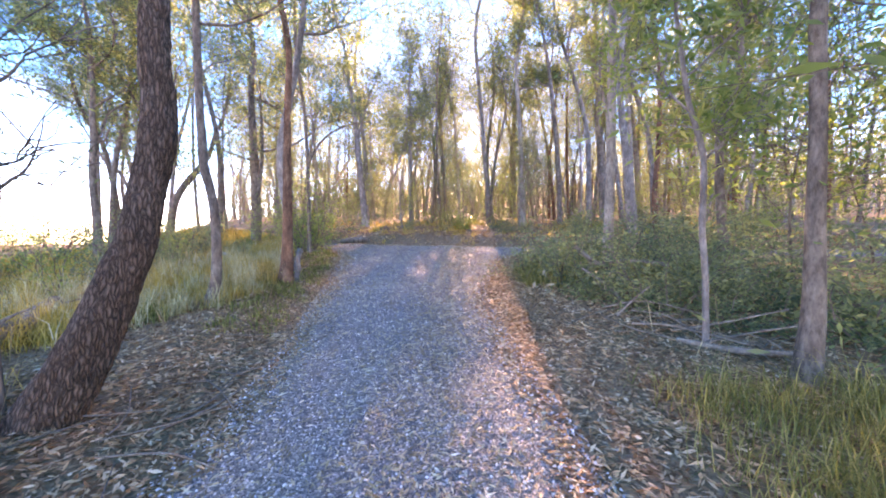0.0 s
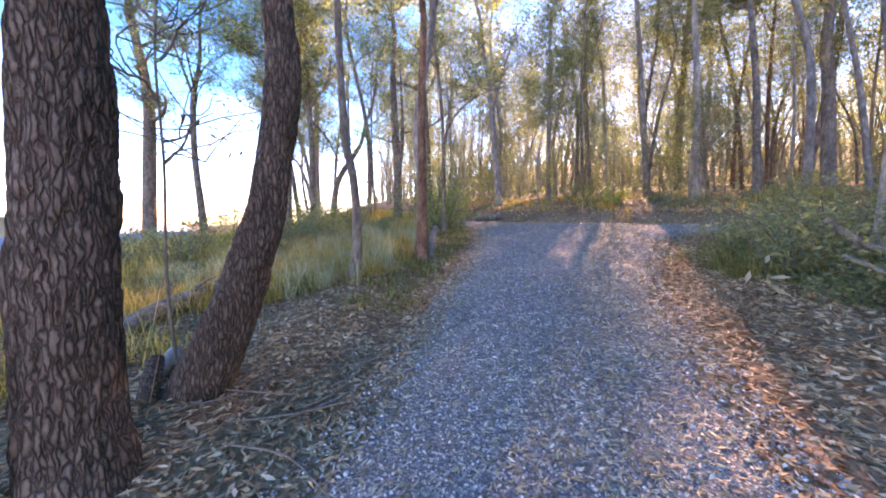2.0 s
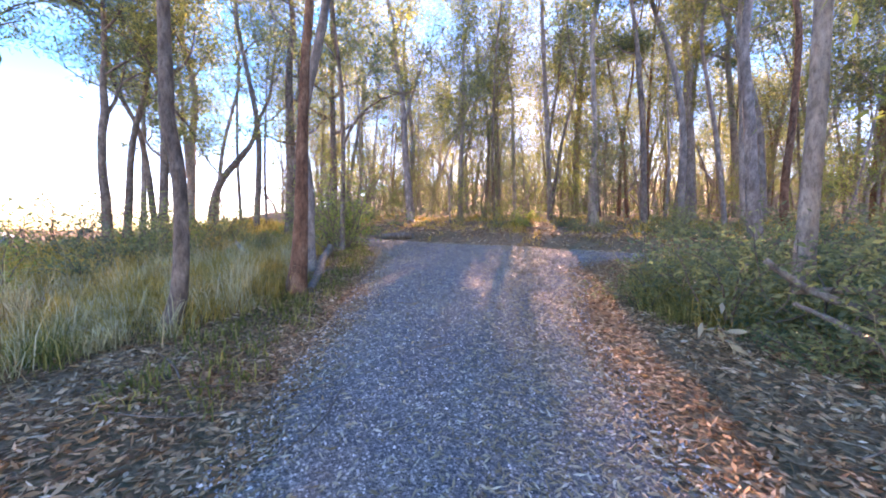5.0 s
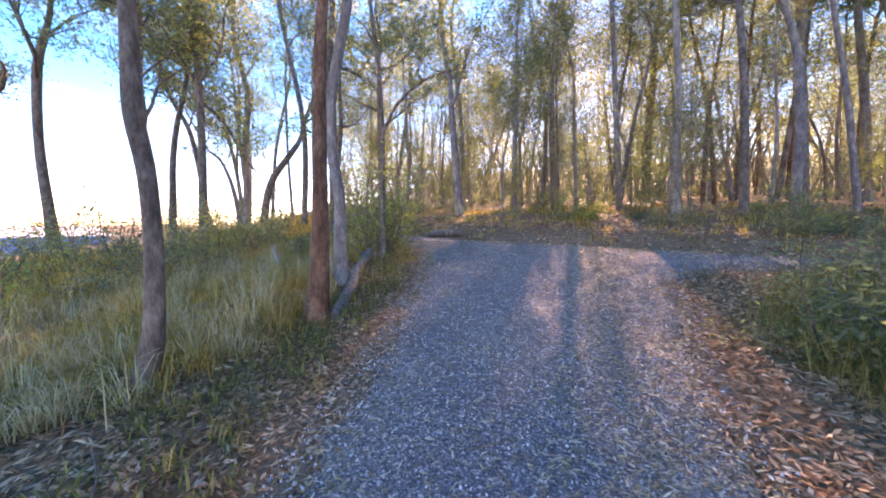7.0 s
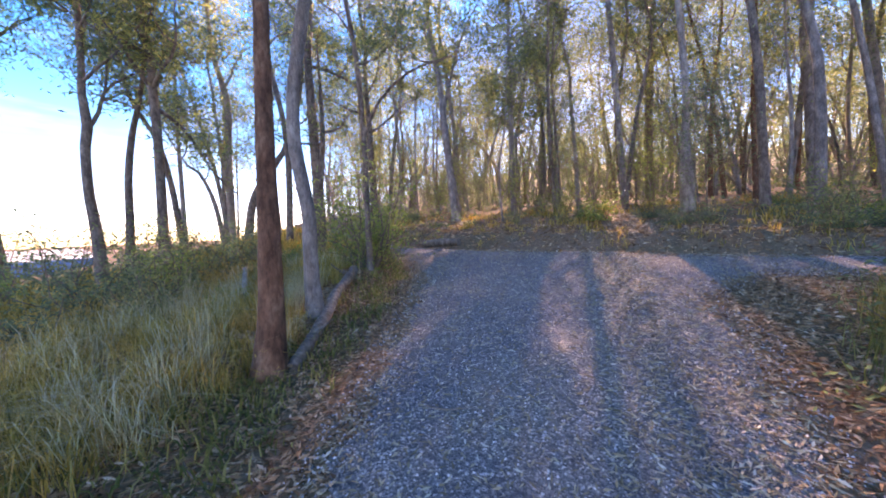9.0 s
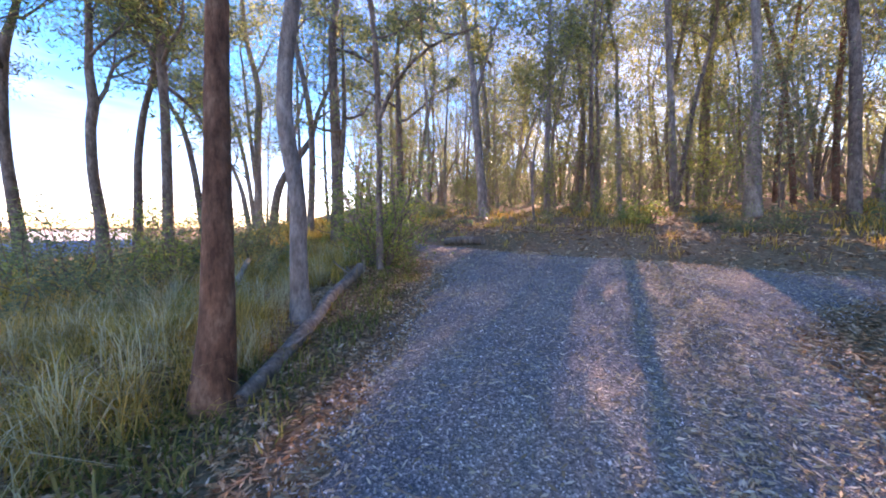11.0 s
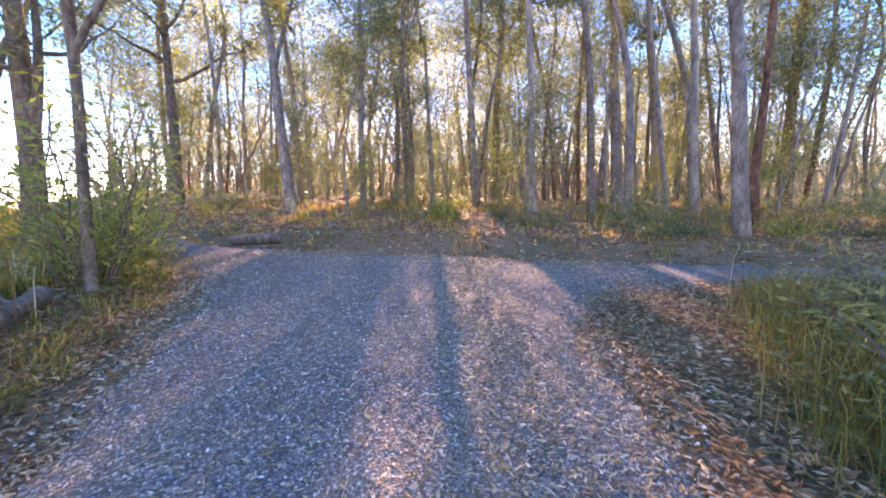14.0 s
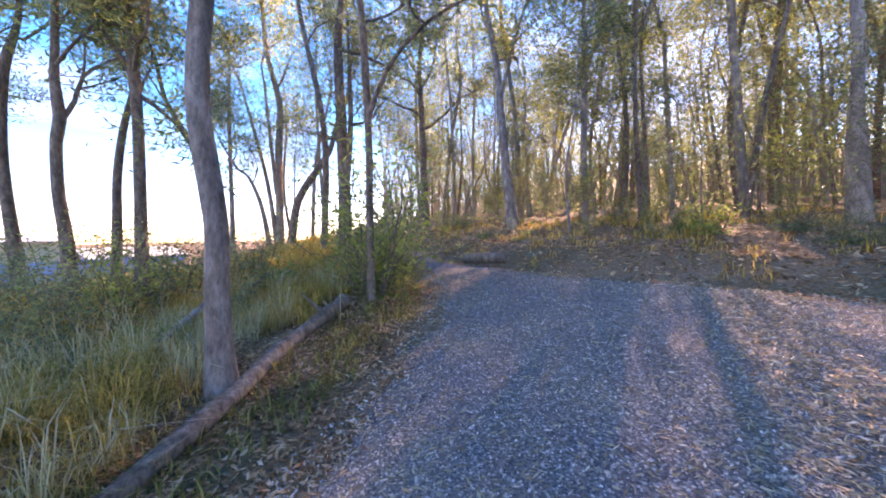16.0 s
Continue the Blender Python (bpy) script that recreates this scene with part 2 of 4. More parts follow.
# ---- plan of the ground ----
# outline of the gravel: the track walked, and the road that it meets
ROAD = np.array([(-0.8, -40), (-0.75, 0), (-0.68, 2.4), (-0.72, 3.2), (-1.0, 4.6), (-1.5, 6.4), (-1.85, 7.8), (-2.2, 9.0),
                 (-2.6, 10.5), (-2.95, 11.5), (-3.9, 13.0), (-5.2, 14.6), (-7.9, 17.0), (-14, 22), (-30, 33), (-31, 35.5), (-15, 24.6),
                 (-7.7, 17.9), (-5.2, 15.6), (-3.7, 15.0), (-2.2, 14.55), (-0.8, 14.3), (0.5, 14.1), (1.4, 13.8), (2.6, 13.5),
                 (5.0, 13.25), (7.2, 13.0), (14, 12.4), (40, 9), (40, 6.6), (14, 10.6), (5.8, 11.75), (4.5, 11.95), (2.7, 11.65),
                 (1.9, 10.8), (1.66, 10.2), (1.72, 9.2), (1.45, 8.2), (1.3, 7.0), (1.45, 5.2), (1.68, 3.7), (1.86, 2.6), (1.9, 0), (1.95, -40)], float)


def road_distance(x, y):
    """Signed distance to the road's outline in metres, negative on the road (arrays)."""
    x, y = np.asarray(x, float), np.asarray(y, float)
    best = np.full(x.shape, 1e9)
    inside = np.zeros(x.shape, bool)
    for (ax, ay), (bx, by) in zip(ROAD, np.roll(ROAD, -1, 0)):
        dx, dy = bx - ax, by - ay
        k = np.clip(((x - ax) * dx + (y - ay) * dy) / (dx * dx + dy * dy), 0, 1)
        best = np.minimum(best, (x - ax - k * dx) ** 2 + (y - ay - k * dy) ** 2)
        if dy:
            inside ^= ((ay > y) != (by > y)) & (x < (y - ay) * dx / dy + ax)
    d = np.sqrt(best)
    return np.where(inside, -d, d)


def smooth(a, b, v):
    k = np.clip((v - a) / (b - a), 0, 1)
    return k * k * (3 - 2 * k)


def wave(x, y, f, ph):
    return np.sin(x * f + ph + 1.7 * np.sin(y * f * 0.7 + ph)) * np.cos(y * f * 1.13 - ph + 1.3 * np.sin(x * f * 0.6))


def far_edge(x):
    return np.interp(x, [-30, -14, -7.7, -5.2, -3.7, -2.2, -0.8, 0.5, 1.4, 2.6, 5, 7.2, 14, 40],
                     [34, 23.6, 17.9, 15.6, 15.0, 14.55, 14.3, 14.1, 13.8, 13.5, 13.25, 13.0, 12.4, 9])


def ground_height(x, y):
    x, y = np.asarray(x, float), np.asarray(y, float)
    yy = np.where(y < 55, y, y + 0.9 * np.clip(y - 55, 0, 90) * smooth(-25, 10, x + 0.45 * y) - np.clip(y - 145, 0, None) * 0.95)
    yy = np.where((y > 30) & (x < -0.6 * y), 30 + (yy - 30) * (1 - 0.9 * smooth(0, 30, -x - 0.6 * y)), yy)
    yy = np.where(yy > -25, yy, -25 + 15 * np.tanh((yy + 25) / 30))
    z = -1.02 - 0.0027 * np.clip(x, -60, 60) + 0.1053 * yy
    d = road_distance(x, y)
    beyond = y - far_edge(x)
    off = smooth(0.1, 1.4, d)
    # cut bank on the far side, with a shallow drain at its foot
    bank = smooth(0.35, 1.5, beyond) * 0.3 - 0.1 * np.exp(-((beyond - 0.25) / 0.22) ** 2)
    z = z + np.where(beyond > 0, bank + 0.1 * smooth(1.5, 6, beyond), 0)
    # shoulders of the track
    z = z + np.where(beyond <= 0, off * 0.1 * (1 + 0.6 * wave(x, y, 0.9, 0.4)), 0)
    z = z + off * (0.03 * wave(x, y, 2.6, 1.1) + 0.015 * wave(x, y, 6.1, 2.0))
    # open slope falling away towards the houses
    edge = x + 13 - 0.35 * np.clip(y - 8, -10, 4) + 0.6 * np.clip(y - 13, 0, 20)
    fall = np.clip(-edge, 0, None)
    z = z - 3.0 * (1 - np.exp(-fall * 0.07)) * smooth(-30, 0, y + 40)
    # wheel ruts
    return z + np.where(d < 0, 0.012 * wave(x, y, 1.3, 0.2) + 0.006 * wave(x, y, 4.0, 0.9), 0)


def gz(x, y):
    return float(ground_height(np.array([x]), np.array([y]))[0])


# ---- mesh helpers ----
def mesh_from(name, verts, faces, material, smooth_faces=False):
    me = bpy.data.meshes.new(name)
    verts = np.asarray(verts, np.float32)
    faces = np.asarray(faces, np.int32)
    k = faces.shape[1]
    me.vertices.add(len(verts))
    me.vertices.foreach_set("co", verts.ravel())
    me.loops.add(faces.size)
    me.loops.foreach_set("vertex_index", faces.ravel())
    me.polygons.add(len(faces))
    me.polygons.foreach_set("loop_start", np.arange(0, faces.size, k, dtype=np.int32))
    me.polygons.foreach_set("use_smooth", np.full(len(faces), smooth_faces))
    me.update(calc_edges=True)
    me.materials.append(material)
    return me


def part_of(name, me, parent, label=""):
    ob = new(name, me)
    ob.parent = parent
    if label:
        tagged(ob, label)
    return ob


def sheet(xs, ys, zfun):
    gx, gy = np.meshgrid(xs, ys)
    z = zfun(gx.ravel(), gy.ravel())
    v = np.stack([gx.ravel(), gy.ravel(), z], 1)
    nx, ny = len(xs), len(ys)
    i = (np.arange(ny - 1)[:, None] * nx + np.arange(nx - 1)).ravel()
    return v, np.stack([i, i + 1, i + nx + 1, i + nx], 1)


def tube(path, radii, n=8, rough=0.0, seed=0):
    """Rings along a path; returns vertices and quads."""
    p, r = np.asarray(path, float), np.asarray(radii, float)
    t = np.gradient(p, axis=0)
    t /= np.linalg.norm(t, axis=1)[:, None] + 1e-9
    ref = np.array([0.0, 1.0, 0.0]) if abs(t[0] @ np.array([0, 1.0, 0])) < 0.9 else np.array([1.0, 0, 0])
    u = np.cross(t, ref)
    u /= np.linalg.norm(u, axis=1)[:, None] + 1e-9
    w = np.cross(t, u)
    a = np.arange(n) * 2 * math.pi / n
    rr = r[:, None] * np.ones(n)
    if rough:
        rs = np.random.RandomState(seed)
        ph = rs.rand(4) * 6
        s = np.arange(len(p))[:, None] * 0.35
        rr = rr * (1 + rough * (np.sin(2 * a + ph[0] + s * 0.4) + 0.7 * np.sin(3 * a + ph[1] - s * 0.6) + 0.5 * np.sin(5 * a + ph[2] + s)))
    v = p[:, None, :] + rr[:, :, None] * (np.cos(a)[None, :, None] * u[:, None, :] + np.sin(a)[None, :, None] * w[:, None, :])
    i = np.arange(len(p) - 1)[:, None] * n
    j = np.arange(n)[None, :]
    f = np.stack([i + j, i + (j + 1) % n, i + n + (j + 1) % n, i + n + j], -1).reshape(-1, 4)
    return v.reshape(-1, 3), f


def join(pieces):
    vs, fs, k = [], [], 0
    for v, f in pieces:
        vs.append(v)
        fs.append(f + k)
        k += len(v)
    return np.concatenate(vs), np.concatenate(fs)


def spline(ctrl, step):
    """Catmull-Rom through control rows (any columns), sampled about every step metres."""
    c = np.asarray(ctrl, float)
    c = np.vstack([2 * c[0] - c[1], c, 2 * c[-1] - c[-2]])
    out = []
    for i in range(1, len(c) - 2):
        n = max(2, int(np.linalg.norm(c[i + 1, :3] - c[i, :3]) / step))
        for k in np.arange(n) / n:
            p0, p1, p2, p3 = c[i - 1:i + 3]
            out.append(0.5 * (2 * p1 + (p2 - p0) * k + (2 * p0 - 5 * p1 + 4 * p2 - p3) * k * k + (3 * p1 - p0 - 3 * p2 + p3) * k ** 3))
    out.append(c[-2])
    return np.array(out)


def leaves(centres, length, width, rs, droop=0.6, flat=False, normals=None):
    """Pointed leaf blades, four corners each."""
    n = len(centres)
    d = rs.normal(size=(n, 3))
    if flat:
        d[:, 2] *= 0.22
    else:
        d[:, 2] = d[:, 2] * 0.6 - droop
    d /= np.linalg.norm(d, axis=1)[:, None]
    s = rs.normal(size=(n, 3))
    if flat:
        s[:, 2] *= 0.3
    s -= (s * d).sum(1)[:, None] * d
    s /= np.linalg.norm(s, axis=1)[:, None] + 1e-9
    ln = (length * (0.6 + 0.8 * rs.rand(n)))[:, None]
    wd = (width * (0.6 + 0.8 * rs.rand(n)))[:, None]
    a = centres - d * ln * 0.5
    b = centres - d * ln * 0.08 + s * wd * 0.5
    c = centres + d * ln * 0.5
    e = centres - d * ln * 0.08 - s * wd * 0.5
    v = np.stack([a, b, c, e], 1).reshape(-1, 3)
    return v, np.arange(4 * n).reshape(-1, 4)

# ---- ground and road ----
def graded(lo, hi, step, reach, grow=1.16):
    a = list(np.arange(lo, hi + 1e-6, step))
    s = step
    while a[-1] < reach:
        s *= grow
        a.append(a[-1] + s)
    s = step
    while a[0] > -reach:
        s *= grow
        a.insert(0, a[0] - s)
    return np.array(a)


v, f = sheet(graded(-9, 8, 0.14, 2500), graded(0, 19, 0.14, 2500), lambda x, y: ground_height(x, y))
ground = tagged(new("ground", mesh_from("ground", v, f, FLOOR, True)), "brown forest floor of earth, twigs and leaf litter", "ground", kind="structure")

v, f = sheet(np.arange(-8.4, 7.0, 0.07), np.arange(-4, 18.6, 0.07),
             lambda x, y: ground_height(x, y) + 0.018 - 0.2 * smooth(-0.22, 0.2, road_distance(x, y) + 0.1 * wave(x, y, 3.1, 0.5) + 0.05 * wave(x, y, 9.0, 1.5)))
d = road_distance(v[:, 0], v[:, 1])
keep = (d[f] < 0.25).any(1)
road = tagged(new("road", mesh_from("road", v, f[keep], GRAVEL, True)), "grey gravel track meeting a wider gravel road", "road", kind="structure")
for nm, xs, ys in (("road_up_slope", np.arange(-32, -8.39, 0.4), np.arange(15, 36, 0.4)), ("road_along_slope", np.arange(7, 40, 0.4), np.arange(6, 14, 0.4)), ("road_behind", np.arange(-1.6, 2.8, 0.2), np.arange(-40, -3.9, 0.5))):
    v, f = sheet(xs, ys, lambda x, y: ground_height(x, y) + 0.018 - 0.2 * smooth(-0.2, 0.2, road_distance(x, y)))
    d = road_distance(v[:, 0], v[:, 1])
    tagged(new(nm, mesh_from(nm, v, f[(d[f] < 0.3).any(1)], GRAVEL, True)), "grey gravel road running on under the trees", "road", kind="structure")


# ---- trees ----
def limb_path(start, heading, length, rs, lift=0.5, steps=7):
    p, d = np.array(start, float), np.array(heading, float)
    d /= np.linalg.norm(d)
    out = [p.copy()]
    for i in range(steps):
        d = d + rs.normal(size=3) * 0.22 + np.array([0, 0, lift * 0.16])
        d /= np.linalg.norm(d)
        p = p + d * length / steps
        out.append(p.copy())
    return np.array(out)


def in_beam(c):
    """Points on the sun's way to the bright band on the road."""
    k = 0.385
    low, high = 0.3 + (c[:, 1] - 14.2) * k, -0.5 + (c[:, 1] - 4.8) * k
    x = c[:, 0] - 0.05 * np.sin(c[:, 1] * 0.9)
    return (x > 0.15) & (x < 1.2) & (c[:, 1] > 14) & (c[:, 2] > low) & (c[:, 2] < high)


def crown_of(limbs, rs, clusters, per, spread, leaf_len, leaf_wid, droop=0.6):
    """Twigs and leaves at the outer part of the limbs: two (vertices, faces) pairs."""
    twigs, cs = [], []
    for path, r in limbs:
        for k in range(clusters):
            at = path[-1] if k == 0 else path[rs.randint(len(path) // 3, len(path))]
            h = rs.normal(size=3)
            h[2] = abs(h[2]) * 0.6
            tw = limb_path(at, h, spread * (0.8 + 1.2 * rs.rand()), rs, 0.2, 3)
            twigs.append(tube(tw, np.linspace(max(r * 0.25, 0.008), 0.004, len(tw)), 3))
            n = int(per * (0.5 + rs.rand()))
            w = rs.rand(n)
            base = tw[(1 + w * (len(tw) - 1.01)).astype(int)]
            cs.append(base + rs.normal(size=(n, 3)) * np.array([spread * 0.42, spread * 0.42, spread * 0.3]))
    c = np.concatenate(cs)
    # the open lane between the crowns through which the low sun reaches the track
    c = c[~(in_beam(c) & (rs.rand(len(c)) < 0.9))]
    return join(twigs), leaves(c, leaf_len, leaf_wid, rs, droop)


def furrow(v, n, depth, seed, cut):
    """Deep vertical furrows of rough bark, pushed into the rings of a trunk below the height cut."""
    rows = v.reshape(-1, n, 3)
    centre = rows.mean(1, keepdims=True)
    out = rows - centre
    r = np.linalg.norm(out, axis=2, keepdims=True)
    a = np.arange(n) * 2 * math.pi / n
    for i in range(len(rows)):
        z = centre[i, 0, 2]
        if z > cut:
            continue
        for j in range(n):
            q = Vector((math.cos(a[j]) * 2.6, math.sin(a[j]) * 2.6, z * 2.2 + seed))
            k = min(1.0, abs(noise.noise(q * 1.7)) * 3.4)
            k2 = noise.noise(Vector((q.x * 3, q.y * 3, q.z * 5)))
            rows[i, j] = centre[i, 0] + out[i, j] / r[i, j, 0] * (r[i, j, 0] + depth * (k * 0.8 - 0.5 + 0.35 * k2))
    return rows.reshape(-1, 3)


def tree(label, ctrl, height, material, seed, limbs=7, first=0.45, reach=2.4, per=42, leaf=(0.15, 0.032), sides=14, rough=0.03,
         furrows=0.0, step=0.25, spread=0.55, clusters=6, limb_rows=(), leaf_mat=None, lift=0.6, group="forest trees", name="gum_tree"):
    """A gum tree: control rows (x, y, z, radius) for the stem, carried on up to the height."""
    rs = np.random.RandomState(seed)
    rows = [list(map(float, c)) for c in ctrl]
    g = gz(rows[0][0], rows[0][1])
    if rows[0][2] > g - 0.05:
        x, y, z, r = rows[0]
        rows[0][2] = max(z, g + 0.12)
        rows.insert(0, [x, y, g - 0.15, r * 1.3])
    lean = (np.array(rows[-1][:3]) - np.array(rows[-2][:3]))
    lean /= np.linalg.norm(lean)
    top = g + height
    while rows[-1][2] < top:
        x, y, z, r = rows[-1]
        lean = lean * 0.8 + np.array([0, 0, 0.35]) + rs.normal(size=3) * 0.13
        lean /= np.linalg.norm(lean)
        left = max(top - z, 0.1)
        s = min(1.6, left + 0.3)
        rows.append([x + lean[0] * s, y + lean[1] * s, z + lean[2] * s, max(r * (1 - 0.75 * s / (left + s)), 0.015)])
    stem = spline(rows, step)
    stem[:, 3] = np.clip(stem[:, 3], 0.01, None)
    v, f = tube(stem[:, :3], stem[:, 3], sides, rough, seed)
    if furrows:
        v = furrow(v, sides, furrows, seed * 3.1, g + 4.5)
    root = tagged(new(name), label, "tree", group)
    root.location = (stem[0, 0], stem[0, 1], g)
    o = np.array(root.location)
    part_of("trunk", mesh_from("trunk", v - o, f, material, True), root)
    made = []
    zs = stem[:, 2] - g
    lo = first * height
    for k in range(limbs):
        h = lo + (height * 0.97 - lo) * (k + 0.7 * rs.rand()) / limbs
        i = int(np.clip(np.searchsorted(zs, h), 1, len(stem) - 1))
        a = k * 2.4 + rs.rand() * 1.2
        ln = reach * (0.6 + 0.6 * rs.rand()) * (1.15 - 0.5 * h / height)
        p = limb_path(stem[i, :3], (math.cos(a), math.sin(a), 0.35 + 0.6 * rs.rand()), ln, rs, lift)
        made.append((p, max(stem[i, 3] * 0.5, 0.014)))
    for row in limb_rows:
        made.append((spline(np.array(row)[:, :3], 0.3), row[0][3]))
    made_tip = [(stem[-5:, :3], stem[-5, 3])]
    for p, r in made:
        fork = []
        for k in range(2):
            q = p[rs.randint(len(p) // 3, len(p) - 1)]
            fork.append((limb_path(q, rs.normal(size=3) * np.array([1, 1, 0.3]) + np.array([0, 0, 0.5]), reach * 0.45, rs, lift, 5), r * 0.5))
        bits = [tube(p, np.linspace(r, max(r * 0.25, 0.007), len(p)), 7)] + [tube(q, np.linspace(s, 0.006, len(q)), 5) for q, s in fork]
        v, f = join(bits)
        part_of("limb", mesh_from("limb", v - o, f, material, True), root)
        made_tip += fork
    twigs, lv = crown_of(made + made_tip, rs, clusters, per, spread, *leaf)
    tagged(part_of("twig_spray", mesh_from("twig_spray", twigs[0] - o, twigs[1], material), root), kind="stuff")
    crown = part_of("crown", mesh_from("crown", lv[0] - o, lv[1], leaf_mat or GUM_LEAF), root, "drooping olive-green gum leaves")
    tagged(crown, kind="stuff")
    return root


IRON = "old gum tree with dark deeply furrowed bark beside the gravel track"
tree(IRON, [(-1.62, 2.12, -0.85, 0.27), (-1.63, 2.12, -0.6, 0.217), (-1.65, 2.12, -0.32, 0.198), (-1.63, 2.14, 0.38, 0.2), (-1.58, 2.18, 1.07, 0.178), (-1.57, 2.21, 2.11, 0.156)],
     13, IRONBARK, 3, sides=72, step=0.035, furrows=0.026, first=0.5, reach=2.4, per=12)
tree("leaning gum tree with furrowed brown bark and a swept base", [(-2.16, 2.71, -0.85, 0.25), (-2.01, 2.82, -0.75, 0.221), (-1.89, 2.91, -0.46, 0.194), (-1.75, 3.02, -0.07, 0.175), (-1.62, 3.13, 0.39, 0.143), (-1.53, 3.19, 0.7, 0.13), (-1.49, 3.25, 1.1, 0.123), (-1.43, 3.3, 1.48, 0.124), (-1.44, 3.33, 1.87, 0.112), (-1.47, 3.34, 2.26, 0.105)],
     11, IRONBARK, 4, sides=60, step=0.03, furrows=0.018, first=0.5, reach=2.2, per=14)
tree("slender dark gum tree with a bend, close to the track", [(-1.66, 1.79, -0.73, 0.078), (-1.69, 1.8, -0.2, 0.061), (-1.75, 1.79, 0.41, 0.06), (-1.73, 1.81, 1.17, 0.06), (-1.68, 1.85, 1.78, 0.058)],
     8, BROWN_BARK, 31, sides=20, step=0.1, rough=0.035, first=0.55, per=14)
tree("very thin bare sapling behind the leaning gum tree", [(-2.43, 2.96, -0.65, 0.014), (-2.45, 2.95, 0.2, 0.012), (-2.42, 2.98, 1.1, 0.01), (-2.47, 3.0, 1.9, 0.008)],
     3, BROWN_BARK, 32, sides=8, step=0.15, limbs=5, first=0.5, reach=0.6, per=14, clusters=2, leaf=(0.07, 0.016), group="saplings", name="sapling")
tree("slender bent gum tree with grey-brown bark in the grass", [(-2.98, 5.82, -0.25, 0.1), (-2.94, 5.86, 0.08, 0.081), (-2.94, 5.89, 0.55, 0.073), (-2.97, 5.91, 1.01, 0.069), (-3.03, 5.92, 1.47, 0.069), (-3.15, 5.92, 1.93, 0.072), (-3.18, 5.94, 2.39, 0.068), (-3.22, 5.96, 2.85, 0.06)],
     9, BROWN_BARK, 5, sides=20, step=0.12, rough=0.04, first=0.45)
tree("straight gum tree with smooth reddish-brown bark beside the track", [(-2.67, 7.48, -0.05, 0.155), (-2.65, 7.52, 0.44, 0.114), (-2.65, 7.56, 1.23, 0.094), (-2.67, 7.61, 2.28, 0.079), (-2.67, 7.67, 3.33, 0.069)],
     12, RED_BARK, 6, sides=28, step=0.1, rough=0.025, furrows=0.008, first=0.5, per=22)
tree("grey smooth-barked gum tree with a bend at head height", [(-3.41, 8.98, 0.1, 0.128), (-3.43, 8.98, 0.47, 0.106), (-3.44, 8.99, 0.95, 0.097), (-3.45, 9.01, 1.43, 0.094), (-3.51, 8.99, 1.91, 0.096), (-3.57, 8.97, 2.4, 0.091), (-3.58, 8.99, 2.88, 0.087), (-3.55, 9.03, 3.35, 0.087)],
     13, GREY_BARK, 7, sides=28, step=0.1, rough=0.025, furrows=0.005, first=0.4)
tree("tall pale-grey gum tree rising out of the shrub thicket", [(3.78, 7.66, -0.1, 0.12), (3.81, 7.66, 0.9, 0.095), (3.84, 7.66, 1.9, 0.085), (3.86, 7.68, 3.0, 0.08), (3.88, 7.7, 4.1, 0.075), (3.9, 7.72, 5.1, 0.07)],
     13, PALE_BARK, 8, sides=24, step=0.12, first=0.5, reach=2.6)
tree("thin grey sapling standing in dead branches", [(3.6, 4.5, -0.5, 0.035), (3.61, 4.52, -0.05, 0.031), (3.61, 4.54, 0.37, 0.031), (3.59, 4.56, 0.78, 0.031), (3.61, 4.57, 1.19, 0.031), (3.61, 4.59, 1.6, 0.029), (3.51, 4.61, 2.01, 0.026), (3.45, 4.64, 2.43, 0.025)],
     6, GREY_BARK, 9, sides=12, step=0.1, limbs=8, first=0.3, reach=1.1, per=40, leaf_mat=BRIGHT_LEAF, group="saplings", name="sapling")
tree("gum tree with dull brown bark at the thicket's edge", [(3.94, 3.76, -0.53, 0.099), (4.0, 3.78, 0.05, 0.08), (4.02, 3.8, 0.76, 0.068), (4.06, 3.83, 1.71, 0.059), (4.07, 3.85, 2.67, 0.056)],
     9, BROWN_BARK, 10, sides=18, step=0.12, first=0.3)
tree("thin dark gum tree in the thicket", [(5.83, 7.44, -0.05, 0.083), (5.76, 7.46, 0.89, 0.074), (5.74, 7.49, 2.46, 0.065)], 9, BROWN_BARK, 11, first=0.3)

SLIM = "slim grey gum tree on the bank above the road"
tree("gum tree leaning over the road from the cut bank", [(-4.89, 20.47, 1.2, 0.25), (-5.18, 20.53, 3.84, 0.177), (-5.38, 20.59, 5.98, 0.16), (-5.57, 20.64, 8.13, 0.13), (-5.96, 20.69, 10.27, 0.1)], 15, GREY_BARK, 12, first=0.42, reach=3.2, per=50, leaf=(0.2, 0.045), limb_rows=[[(-5.42, 20.6, 6.6, 0.09), (-4.9, 20.5, 8.2, 0.07), (-4.2, 20.3, 9.8, 0.05), (-3.2, 20, 11, 0.03)]])
tree(SLIM, [(-2.48, 21.76, 1.5, 0.15), (-2.54, 21.83, 4.15, 0.13), (-2.51, 21.89, 6.51, 0.11), (-2.46, 21.93, 8.4, 0.09)], 11, GREY_BARK, 13, limbs=9, first=0.3, reach=3.4, per=46, leaf=(0.2, 0.045))
tree("pale stout-based gum tree on the bank above the road", [(3.89, 19.55, 1.05, 0.25), (3.84, 19.6, 3.04, 0.2), (3.85, 19.67, 4.2, 0.13), (3.85, 19.67, 5.84, 0.12), (3.64, 19.77, 9.83, 0.1)], 15, PALE_BARK, 14, first=0.45, per=46, leaf=(0.2, 0.045))
